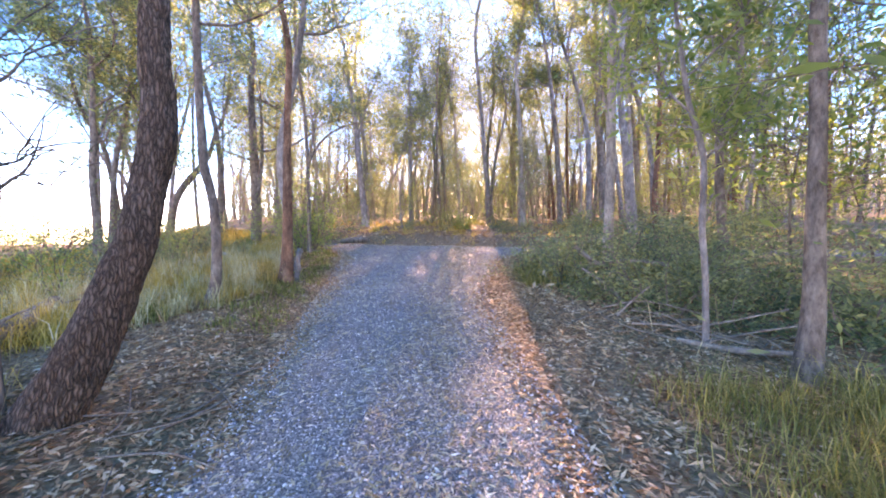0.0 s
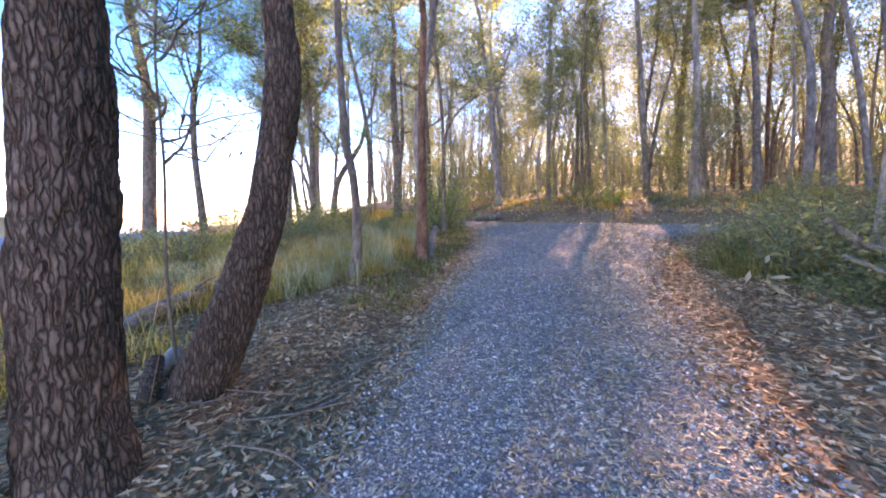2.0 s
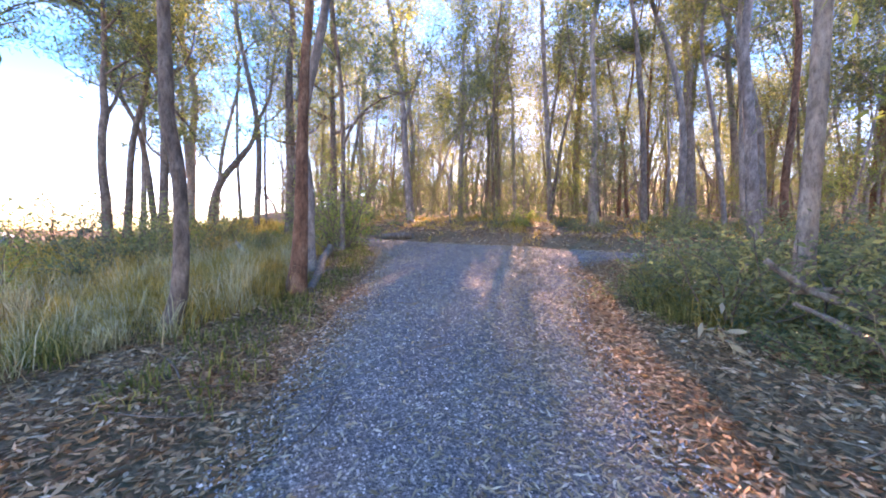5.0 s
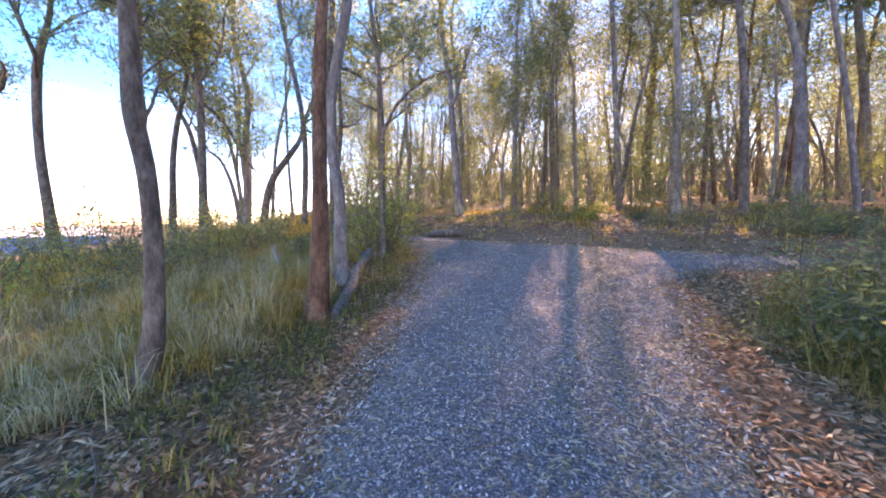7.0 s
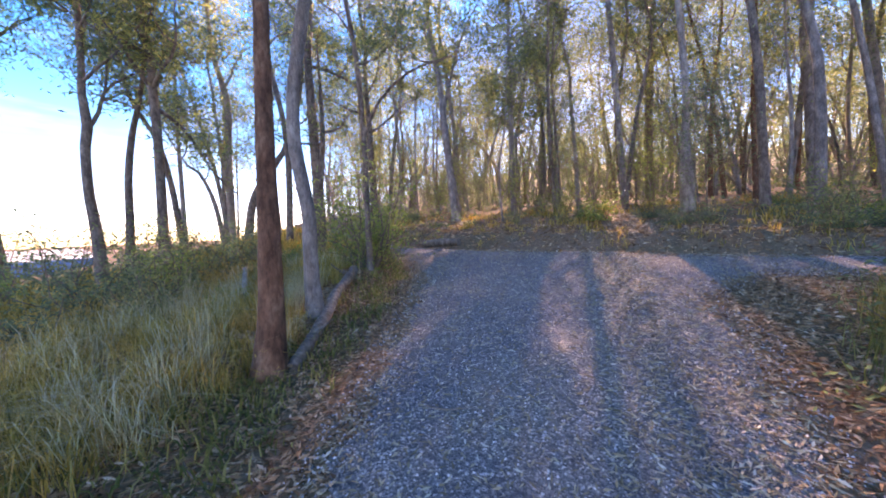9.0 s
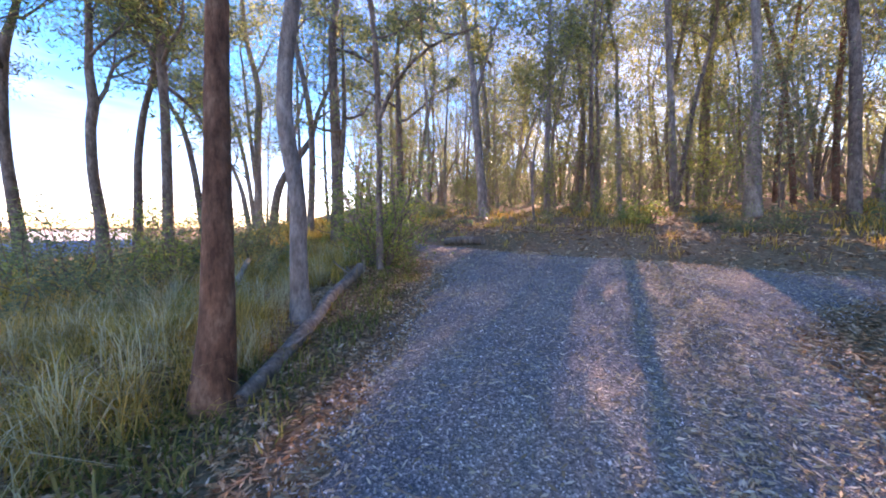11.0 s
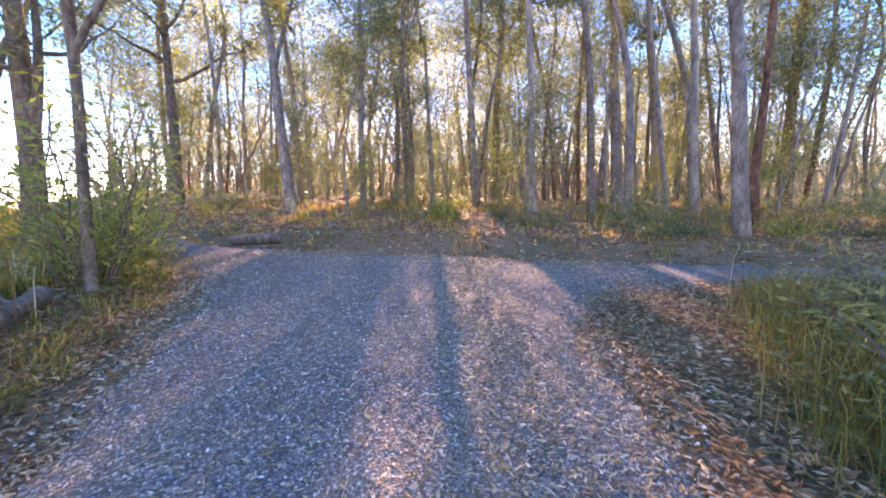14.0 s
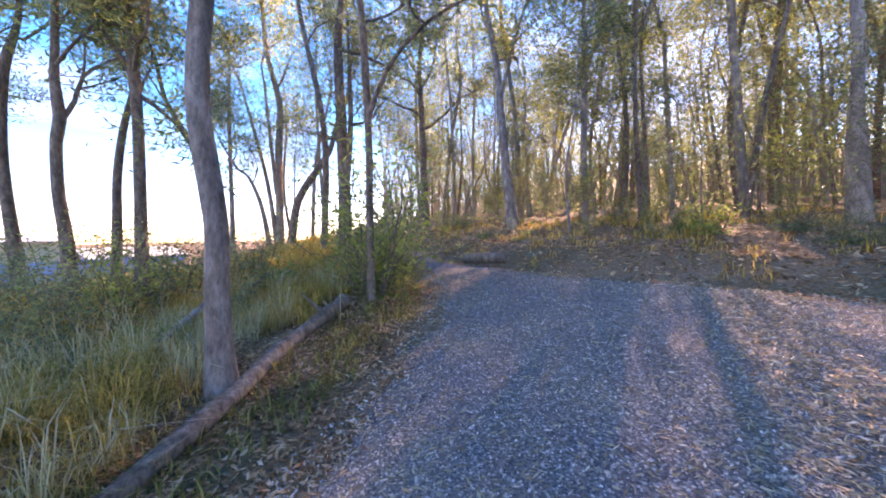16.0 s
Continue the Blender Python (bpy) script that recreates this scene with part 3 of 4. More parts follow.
tree("dark slim gum tree on the bank above the road", [(5.62, 18.52, 1.0, 0.16), (5.57, 18.56, 2.75, 0.13), (5.47, 18.63, 5.49, 0.112), (5.24, 18.69, 8.05, 0.095)], 13, BROWN_BARK, 15, first=0.45, per=42, leaf=(0.2, 0.045))
tree("pale gum tree with peeling bark on the bank", [(9.2, 18.46, 1.1, 0.15), (9.02, 18.52, 3.72, 0.112), (8.93, 18.58, 6.45, 0.11), (8.76, 18.65, 9.17, 0.09)], 14, PALE_BARK, 16, first=0.5, per=42, leaf=(0.2, 0.045))
tree("tall straight grey gum tree beside the road", [(7.46, 14.88, 0.8, 0.19), (7.35, 14.92, 2.34, 0.157), (7.23, 14.96, 4.2, 0.142), (7.12, 15.0, 5.44, 0.132), (7.03, 15.03, 6.67, 0.116)], 16, GREY_BARK, 17, sides=20, first=0.5, reach=3, per=46, leaf=(0.18, 0.04))
tree("reddish gum tree standing close to a grey one", [(9.01, 16.13, 0.95, 0.133), (8.95, 16.17, 2.52, 0.109), (9.12, 16.22, 4.69, 0.096), (9.21, 16.3, 7.58, 0.084)], 14, RED_BARK, 18, first=0.5, per=42, leaf=(0.18, 0.04))
tree("dark forked gum tree back in the forest", [(4.6, 29.5, 2.3, 0.27), (4.6, 29.6, 7, 0.22), (4.7, 29.7, 9.5, 0.2)], 15, BROWN_BARK, 19, first=0.5, reach=3.4, per=46, leaf=(0.24, 0.055), limb_rows=[[(4.68, 29.7, 8.4, 0.12), (4.1, 29.6, 10.5, 0.09), (3.7, 29.5, 13, 0.05)]])
tree("thick grey gum tree back in the forest", [(10.2, 25.2, 1.9, 0.3), (10.1, 25.4, 6, 0.26), (9.9, 25.5, 9, 0.22)], 16, GREY_BARK, 20, first=0.5, reach=3.2, per=46, leaf=(0.24, 0.055))
tree("slim white-barked gum tree back in the forest", [(0.42, 24.14, 1.7, 0.11), (0.3, 24.21, 4.7, 0.1), (0.16, 24.28, 7.43, 0.085)], 11, PALE_BARK, 21, first=0.6, limbs=4, reach=1.4, per=22, leaf=(0.2, 0.05))
tree("pale gum tree back in the forest", [(13.2, 26.5, 2.1, 0.22), (12.9, 26.6, 7, 0.17), (12.5, 26.8, 11.5, 0.14)], 16, PALE_BARK, 22, first=0.5, per=46, leaf=(0.24, 0.055))
tree("brown gum tree among saplings", [(16.5, 22.5, 1.9, 0.24), (16.7, 22.6, 6, 0.2), (17, 22.8, 9, 0.17)], 15, RED_BARK, 23, first=0.5, per=46, leaf=(0.24, 0.055))
tree("broad-limbed gum tree where the road bends away", [(-11.27, 23.76, 1.5, 0.25), (-11.3, 23.84, 4.92, 0.2), (-11.39, 23.9, 7.6, 0.17), (-11.51, 23.98, 10.81, 0.12)], 14, BROWN_BARK, 24, limbs=10, first=0.35, reach=4, per=60, leaf=(0.22, 0.05))
tree("two-stemmed gum tree with grey-brown bark in the grass", [(-7.88, 14.58, 0.6, 0.21), (-7.86, 14.63, 2.5, 0.175), (-7.95, 14.68, 4.8, 0.15), (-8.05, 14.75, 7, 0.12)], 14, BROWN_BARK, 25, sides=20, first=0.4, reach=3.6, per=50, leaf=(0.17, 0.038), limb_rows=[[(-7.84, 14.6, 2.2, 0.11), (-7.6, 14.7, 4.5, 0.09), (-7.7, 14.8, 7.5, 0.06)]])
tree("slim dark gum tree wrapped in sapling leaves", [(-4.13, 11.62, 0.4, 0.076), (-4.15, 11.64, 1.49, 0.063), (-4.16, 11.69, 2.85, 0.058), (-4.22, 11.71, 4.21, 0.058), (-4.29, 11.71, 5.11, 0.05)], 10, BROWN_BARK, 26, sides=16, step=0.15, first=0.42, reach=2.6, per=42, limb_rows=[[(-4.16, 11.69, 3.2, 0.045), (-3.8, 11.75, 3.9, 0.04), (-3.1, 11.8, 4.4, 0.032), (-2.2, 11.9, 4.6, 0.022)]])
tree("tall pale gum tree with several stems above the slope", [(-16.77, 18.52, 0.3, 0.25), (-16.75, 18.56, 2.82, 0.2), (-16.71, 18.61, 5.72, 0.175), (-16.64, 18.72, 8.2, 0.15), (-16.9, 18.33, 10.55, 0.12)], 16, PALE_BARK, 27, first=0.5, reach=3.6, per=50, leaf=(0.2, 0.045), spread=0.8,
     limb_rows=[[(-16.82, 18.46, 0.4, 0.14), (-17.03, 18.13, 4.25, 0.11), (-17.35, 17.61, 7.22, 0.09), (-17.57, 17.22, 9.11, 0.07), (-17.93, 16.55, 11.04, 0.05)],
                [(-16.78, 18.45, 3.6, 0.11), (-16.99, 18.19, 8.72, 0.08), (-17.0, 18.17, 10.52, 0.06), (-16.23, 19.29, 12.0, 0.04)]])
tree("gum tree with a crooked stem bent low over the grass", [(-14.59, 17.53, 0.5, 0.22), (-14.34, 17.87, 3.02, 0.17), (-13.7, 18.68, 4.74, 0.15), (-13.39, 19.05, 5.53, 0.12), (-13.18, 19.28, 6.69, 0.1)], 11, BROWN_BARK, 28, limbs=6, first=0.45, reach=3.2, per=50, spread=0.8, leaf=(0.18, 0.04))
GRASSY = "slender gum tree standing in the grass above the slope"
for s, (rows, mat, h, arms) in enumerate((
        ([(-8.93, 9.28, 0.05, 0.13), (-8.93, 9.26, 1.33, 0.1), (-8.94, 9.2, 2.16, 0.085), (-8.94, 9.21, 3.05, 0.08), (-8.93, 9.27, 3.47, 0.085), (-8.93, 9.23, 4.08, 0.065), (-8.93, 9.27, 4.9, 0.055)], BROWN_BARK, 8.5,
         [[(-8.93, 9.27, 3.4, 0.045), (-8.89, 9.45, 3.8, 0.04), (-8.86, 9.57, 4.25, 0.035), (-8.77, 9.91, 4.64, 0.025), (-8.9, 10.5, 5.1, 0.015)]]),
        ([(-9.33, 9.97, 0.1, 0.11), (-9.31, 10.04, 1.63, 0.085), (-9.3, 10.08, 2.59, 0.075), (-9.26, 10.2, 3.56, 0.065), (-9.21, 10.38, 4.4, 0.05), (-9.17, 10.5, 5.24, 0.04)], BROWN_BARK, 8, []),
        ([(-8.26, 10.03, 0.1, 0.13), (-8.25, 10.07, 1.6, 0.1), (-8.24, 10.09, 2.63, 0.092), (-8.24, 10.1, 3.5, 0.085), (-8.24, 10.08, 4.36, 0.085), (-8.24, 10.08, 5.07, 0.07), (-8.26, 10.03, 5.61, 0.06)], BROWN_BARK, 9.5,
         [[(-8.23, 10.11, 4.3, 0.05), (-8.3, 9.89, 4.65, 0.045), (-8.36, 9.71, 4.99, 0.04), (-8.5, 9.3, 5.7, 0.025)], [(-8.24, 10.09, 4.0, 0.045), (-8.1, 10.6, 3.6, 0.04), (-7.95, 11.1, 2.7, 0.03), (-7.8, 11.6, 2.2, 0.02)]]),
        ([(-13.13, 9.36, -0.3, 0.17), (-13.15, 9.27, 1.37, 0.13), (-13.16, 9.2, 2.51, 0.115), (-13.16, 9.18, 3.44, 0.105), (-13.15, 9.21, 4.55, 0.105), (-13.14, 9.3, 5.5, 0.1), (-13.1, 9.56, 6.73, 0.06)], BROWN_BARK, 11,
         [[(-13.14, 9.28, 5.3, 0.06), (-13.2, 9.0, 6.3, 0.055), (-13.3, 8.6, 7.6, 0.03)]]),
        ([(-12.59, 13.4, 0.2, 0.13), (-12.66, 13.27, 1.64, 0.105), (-12.73, 13.14, 3.15, 0.09), (-12.85, 12.91, 4.48, 0.075), (-13.09, 12.41, 5.68, 0.06)], BROWN_BARK, 9, []),
        ([(-17.09, 16.32, 0.2, 0.13), (-17.07, 16.36, 3.78, 0.1), (-17.06, 16.38, 6.44, 0.08), (-17.04, 16.41, 8.2, 0.06)], GREY_BARK, 11, []),
        ([(-15.9, 17.5, 0.3, 0.14), (-16.12, 17.21, 2.87, 0.1), (-16.4, 16.77, 4.31, 0.07), (-16.62, 16.41, 4.63, 0.05)], GREY_BARK, 7, []),
        ([(-16.48, 9.0, -0.5, 0.27), (-16.47, 9.24, 3.16, 0.24), (-16.54, 9.41, 5.95, 0.19), (-17.11, 9.32, 9.14, 0.14)], BROWN_BARK, 12, []))):
    tree(GRASSY, rows, h, mat, 40 + s, limbs=7, first=0.42, reach=2.8, per=62, clusters=6, spread=0.5, leaf=(0.14, 0.03), limb_rows=arms)


# forest behind and on both sides: a few kinds, many times
def stock_tree(seed, height, radius, mat, limbs, per, first, leaf=(0.18, 0.042), leaf_mat=None):
    rs = np.random.RandomState(seed)
    x, y = 0.0, -200.0 - seed * 6
    g = gz(x, y)
    a = rs.rand() * 6
    k = 0.12 * height * rs.rand()
    radius *= 0.78
    rows = [(x, y, g, radius), (x + k * 0.3 * math.cos(a), y + k * 0.3 * math.sin(a), g + height * 0.3, radius * 0.8), (x + k * math.cos(a + 1), y + k * math.sin(a + 1), g + height * 0.6, radius * 0.55)]
    return tree("", rows, height, mat, seed, limbs=limbs, first=first, reach=height * 0.3, per=per, leaf=leaf, sides=8, step=0.6, clusters=5, spread=1.05, leaf_mat=leaf_mat, name="sapling" if height < 6 else "gum_tree")


FOREST = "slim gum tree standing in the forest behind the road"
KINDS = [stock_tree(101, 13, 0.15, BROWN_BARK, 6, 44, 0.45), stock_tree(102, 15, 0.17, GREY_BARK, 6, 44, 0.5), stock_tree(103, 11, 0.11, BROWN_BARK, 6, 42, 0.35), stock_tree(104, 12, 0.12, PALE_BARK, 6, 42, 0.4),
         stock_tree(105, 14, 0.14, RED_BARK, 6, 44, 0.45), stock_tree(106, 9, 0.08, BROWN_BARK, 6, 40, 0.35), stock_tree(107, 8, 0.07, GREY_BARK, 6, 40, 0.3)]
YOUNG = [stock_tree(111, 4.5, 0.04, BROWN_BARK, 6, 22, 0.2, (0.15, 0.045), SHRUB_LEAF), stock_tree(112, 3.5, 0.03, BROWN_BARK, 6, 22, 0.15, (0.14, 0.045), BRIGHT_LEAF), stock_tree(113, 5.5, 0.05, GREY_BARK, 7, 24, 0.2, (0.16, 0.045), SHRUB_LEAF)]
STANDING = [(o.location.x, o.location.y) for o in scene.objects if o.name.startswith("gum_tree") and o.location.y > -50]


def plant(kind, x, y, rs, label, group, lo=0.8, hi=1.2):
    s = lo + (hi - lo) * rs.rand()
    ob = copy_thing(kind, pose(x, y, gz(x, y) - 0.03, rs.normal() * 2.5, rs.normal() * 2.5, rs.rand() * 360) @ Matrix.Scale(s, 4))
    tagged(ob, label, "tree", group)
    STANDING.append((x, y))


def free(x, y, gap):
    return all((x - a) ** 2 + (y - b) ** 2 > gap * gap for a, b in STANDING) and float(road_distance(np.array([x]), np.array([y]))[0]) > 1.0


rs = np.random.RandomState(5)


def scatter(n, kinds, xr, yr, gap, label, group, test=lambda x, y: True, lo=0.8, hi=1.2):
    done = tries = 0
    while done < n and tries < n * 30:
        tries += 1
        x, y = xr[0] + (xr[1] - xr[0]) * rs.rand(), yr[0] + (yr[1] - yr[0]) * rs.rand() ** 1.3
        if test(x, y) and free(x, y, gap):
            plant(kinds[rs.randint(len(kinds))], x, y, rs, label, group, lo, hi)
            done += 1


hill = lambda x, y: y > far_edge(x) + 3.5 and x > -0.75 * y + 2 and abs(x - 0.7) > (0.9 if y < 25 else 2.2 if y < 48 else 0.9)
scatter(80, KINDS, (-16, 20), (19, 40), 1.3, FOREST, "forest trees", hill)
scatter(40, KINDS, (-30, 36), (36, 56), 1.7, FOREST, "forest trees", hill, 0.9, 1.3)
scatter(9, KINDS, (7, 26), (-2, 12), 1.5, "slim gum tree in the dense forest beside the track", "forest trees", lambda x, y: y < 10.2 - 0.1 * x)
scatter(12, KINDS, (9.5, 32), (13, 30), 1.6, FOREST, "forest trees", hill)
scatter(16, KINDS, (-26, -9), (16, 34), 2.0, "gum tree below the bend of the road", "forest trees", lambda x, y: x > -1.2 * y + 3)
# trees added out of view behind the walker, for the light
scatter(3, KINDS, (-9, -5), (-14, -2), 2, "unseen gum tree added behind the walker to shape the light", "forest trees")
scatter(4, KINDS, (5, 14), (-16, -3), 2, "unseen gum tree added behind the walker to shape the light", "forest trees")
scatter(13, YOUNG, (4.6, 15), (2, 11), 0.8, "leafy green sapling in the thicket", "saplings", lambda x, y: y < 10.5)
scatter(40, YOUNG, (-14, 24), (18, 36), 0.9, "small leafy sapling under the forest trees", "saplings", lambda x, y: y > far_edge(x) + 3, 0.4, 0.9)
# added trees, placed and scaled so their crowns shade the near track
for x, y, k in ((-1.3, 23.4, 0.98), (2.6, 25.2, 1.06), (-0.6, 26.8, 1.14), (2.2, 21.6, 0.92)):
    plant(KINDS[0], x, y, rs, FOREST, "forest trees", k, k)
for x, y, s in ((-1.0, 47.5, 0.6), (1.7, 46, 0.55), (0.3, 44, 0.5), (-2.3, 52, 0.85), (2.9, 46.5, 0.7)):
    plant(KINDS[int(y) % 5], x, y, rs, FOREST, "forest trees", s, s)
for ob in KINDS + YOUNG:
    for o in (*ob.children_recursive, ob):
        bpy.data.objects.remove(o)


# ---- far woods: too many to count ----
def far_woods(name, label, n, xr, yr, seed, test, size=(11, 17), low=0.2, per=150):
    r = np.random.RandomState(seed)
    stems, cs = [], []
    while len(stems) < n:
        x, y = xr[0] + (xr[1] - xr[0]) * r.rand(), yr[0] + (yr[1] - yr[0]) * r.rand()
        if not test(x, y):
            continue
        g, h = gz(x, y), size[0] + (size[1] - size[0]) * r.rand()
        p = limb_path((x, y, g - 0.2), (r.normal() * 0.1, r.normal() * 0.1, 1), h, r, 0.8, 6)
        stems.append(tube(p, np.linspace(0.055 + 0.07 * r.rand(), 0.02, len(p)), 5))
        for k in range(9):
            a, hh = r.rand() * 6.28, h * (low + (1 - low) * r.rand() ** 0.7)
            c = np.array([x + math.cos(a) * h * 0.12 * r.rand() * 1.6, y + math.sin(a) * h * 0.12 * r.rand() * 1.6, g + hh])
            cs.append(c + r.normal(size=(per // 9, 3)) * np.array([0.9, 0.9, 0.8]))
    v, f = join(stems)
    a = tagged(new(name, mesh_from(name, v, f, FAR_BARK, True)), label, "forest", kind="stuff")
    cs = np.concatenate(cs)
    v, f = leaves(cs[~in_beam(cs)], 0.26, 0.075, r)
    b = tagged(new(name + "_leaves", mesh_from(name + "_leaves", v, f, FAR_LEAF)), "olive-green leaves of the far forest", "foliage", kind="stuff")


far_woods("far_woods", "thin trunks of the far forest up the hillside", 420, (-70, 85), (60, 135), 61, lambda x, y: x > -0.8 * y + 4, (9, 14), 0.05, 290)
far_woods("hill_woods", "thin young trees of the forest up the hillside", 820, (-40, 56), (28, 70), 64, lambda x, y: x > -0.75 * y + 2, (5, 10.5), 0.03, 190)
far_woods("side_woods", "thin trunks of the forest beside the track", 45, (14, 60), (-8, 34), 62, lambda x, y: road_distance(np.array([x]), np.array([y]))[0] > 2.5, (6, 10), 0.08, 60)
far_woods("slope_woods", "low trees far down the open slope", 110, (-190, -62), (-30, 150), 63, lambda x, y: x < -0.8 * y - 5, (3, 5), 0.15, 200)

# low growth under the forest
r = np.random.RandomState(71)
cs = []
while len(cs) < 300:
    x, y = -16 + 44 * r.rand(), 17 + 36 * r.rand()
    if y > far_edge(x) + 3:
        cs.append(np.array([x, y, gz(x, y) + 0.25]) + r.normal(size=(70, 3)) * np.array([0.5, 0.5, 0.25 + 0.35 * r.rand()]))
v, f = leaves(np.concatenate(cs), 0.17, 0.06, r, 0.1)
tagged(new("undergrowth", mesh_from("undergrowth", v, f, SHRUB_LEAF)), "low green undergrowth on the forest floor", "undergrowth", kind="stuff")
cs = []
while len(cs) < 150:
    x, y = 4.8 + 14 * r.rand(), 1.5 + 9.5 * r.rand()
    if road_distance(np.array([x]), np.array([y]))[0] > 1.5:
        cs.append(np.array([x, y, gz(x, y) + 0.3]) + r.normal(size=(90, 3)) * np.array([0.5, 0.5, 0.25 + 0.3 * r.rand()]))
v, f = leaves(np.concatenate(cs), 0.12, 0.04, r, 0.1)
tagged(new("thicket_undergrowth", mesh_from("thicket_undergrowth", v, f, SHRUB_LEAF)), "low green undergrowth inside the thicket", "undergrowth", kind="stuff")


# ---- shrubs ----
def shrub(seed, height, width, count, leaf, mat, stems=9):
    r = np.random.RandomState(seed)
    root = new("shrub")
    paths, cs = [], []
    for k in range(stems):
        a = k * 6.28 / stems + r.rand()
        p = limb_path((0.05 * math.cos(a), 0.05 * math.sin(a), -0.05), (math.cos(a) * width / height, math.sin(a) * width / height, 1.0), height * (0.7 + 0.5 * r.rand()), r, 0.1, 6)
        part_of("stem", mesh_from("stem", *tube(p, np.linspace(0.014, 0.005, len(p)), 5), BROWN_BARK, True), root)
        n = count // stems
        at = p[r.randint(1, len(p), n)]
        cs.append(at + r.normal(size=(n, 3)) * np.array([width * 0.2, width * 0.2, height * 0.12]))
    c = np.concatenate(cs)
    c[:, 2] = np.clip(c[:, 2], 0.04, None)
    part_of("foliage", mesh_from("foliage", *leaves(c, leaf[0], leaf[1], r, 0.15), mat), root)
    return root


SHRUBS = [shrub(201, 1.0, 0.8, 1500, (0.075, 0.024), SHRUB_LEAF), shrub(202, 1.3, 0.8, 1700, (0.08, 0.026), SHRUB_LEAF), shrub(203, 0.7, 0.7, 1200, (0.075, 0.026), SHRUB_LEAF), shrub(204, 0.7, 0.5, 600, (0.09, 0.035), BRIGHT_LEAF), shrub(205, 1.9, 0.7, 800, (0.1, 0.032), BRIGHT_LEAF)]
rs = np.random.RandomState(9)


def put_shrub(k, x, y, s, label, group):
    tagged(copy_thing(SHRUBS[k], pose(x, y, gz(x, y) - 0.02, 0, 0, rs.rand() * 360) @ Matrix.Scale(s, 4)), label, "shrub", group)


THICKET = "dense green shrub in the thicket beside the track"
for i, (x, y) in enumerate(((2.35, 7.9), (2.75, 7.1), (2.95, 6.2), (3.35, 5.65), (3.75, 5.35), (4.3, 5.0), (3.1, 7.7), (3.5, 6.9), (3.9, 6.2), (4.5, 5.8), (2.9, 8.6), (3.5, 8.3), (4.2, 7.5), (4.8, 6.7), (5.3, 5.7), (3.9, 8.9), (4.9, 8.2), (5.6, 7.1), (5.0, 9.5), (5.9, 8.5), (6.4, 6.4), (4.1, 9.9), (6.8, 9.2), (5.2, 4.4), (6.0, 5.0), (7.0, 7.6), (4.9, 10.4), (6.0, 10.3), (7.2, 10.4), (5.2, 3.3), (6.2, 3.6))):
    put_shrub(i % 3, x, y, 0.75 + 0.35 * rs.rand(), THICKET, "thicket shrubs")
for x, y, s in ((-4.5, 11.7, 0.7), (-4.1, 12.0, 0.6), (-3.95, 12.3, 0.5), (-5.2, 13.8, 0.9), (-7.2, 14.2, 1.0), (-4.7, 12.6, 1.1), (-6.3, 14.6, 0.8), (-5.6, 12.9, 0.7)):
    put_shrub(4, x, y, s, "young leafy gum shoots beside the road", "leafy shoots")
for x, y, s in ((-7.6, 8.6, 0.8), (-7.1, 9.1, 0.7), (-8.9, 10.7, 0.8), (-12.6, 9.1, 1.0), (-7.8, 9.9, 0.9), (-6.6, 7.4, 0.7), (-9.4, 7.0, 0.9), (-5.6, 10.6, 0.6), (-11.5, 11.5, 1.0), (-6.5, 11.6, 0.7), (-8.2, 12.2, 0.8), (-10, 5.2, 0.9), (-5.4, 4.9, 0.6), (-8.4, 6.0, 0.7), (-13.5, 7.5, 1.0), (-12.2, 13.2, 0.9), (-6.0, 6.0, 0.5), (-5.1, 9.0, 0.5)):
    put_shrub(int(rs.randint(0, 5)), x, y, s * 1.3, "leafy shrub growing in the long grass", "grassland shrubs")
for x, y, k, s in ((-6.9, 9.3, 4, 0.75), (-7.6, 10.4, 1, 1.1), (-8.4, 9.6, 4, 0.8), (-7.2, 8.3, 1, 1.0), (-9.6, 10.6, 4, 0.85), (-8.0, 11.4, 1, 1.0), (-10.4, 9.4, 1, 1.3), (-6.3, 8.6, 0, 0.9), (-9.9, 8.3, 4, 0.8), (-6.8, 10.9, 0, 0.9)):
    put_shrub(k, x, y, s, "leafy green shrub at the edge of the open slope", "grassland shrubs")
put_shrub(4, -4.25, 11.85, 1.3, "young leafy gum shoots beside the road", "leafy shoots")
put_shrub(4, -4.6, 12.2, 1.2, "young leafy gum shoots beside the road", "leafy shoots")
put_shrub(3, 0.9, 17.7, 1.3, "bright yellow-green shrub on top of the bank", "bank shrubs")
put_shrub(3, 0.4, 18.2, 0.9, "bright yellow-green shrub on top of the bank", "bank shrubs")
for k in range(46):
    x = -9 + 26 * rs.rand()
    y = float(far_edge(x)) + 2.2 + 6 * rs.rand()
    put_shrub(int(rs.randint(0, 5)), x, y, 0.4 + 0.5 * rs.rand(), "small shrub on the bank above the road", "bank shrubs")
for x, y in ((5.2, 14.7), (6.1, 14.6), (8.0, 14.4), (8.9, 15.0), (5.6, 15.6), (10.2, 14.3), (11.5, 14.8)):
    put_shrub(int(rs.randint(1, 4)), x, y, 0.7 + 0.3 * rs.rand(), "leafy shrub on the bank above the road", "bank shrubs")
for ob in SHRUBS:
    for o in (*ob.children_recursive, ob):
        bpy.data.objects.remove(o)


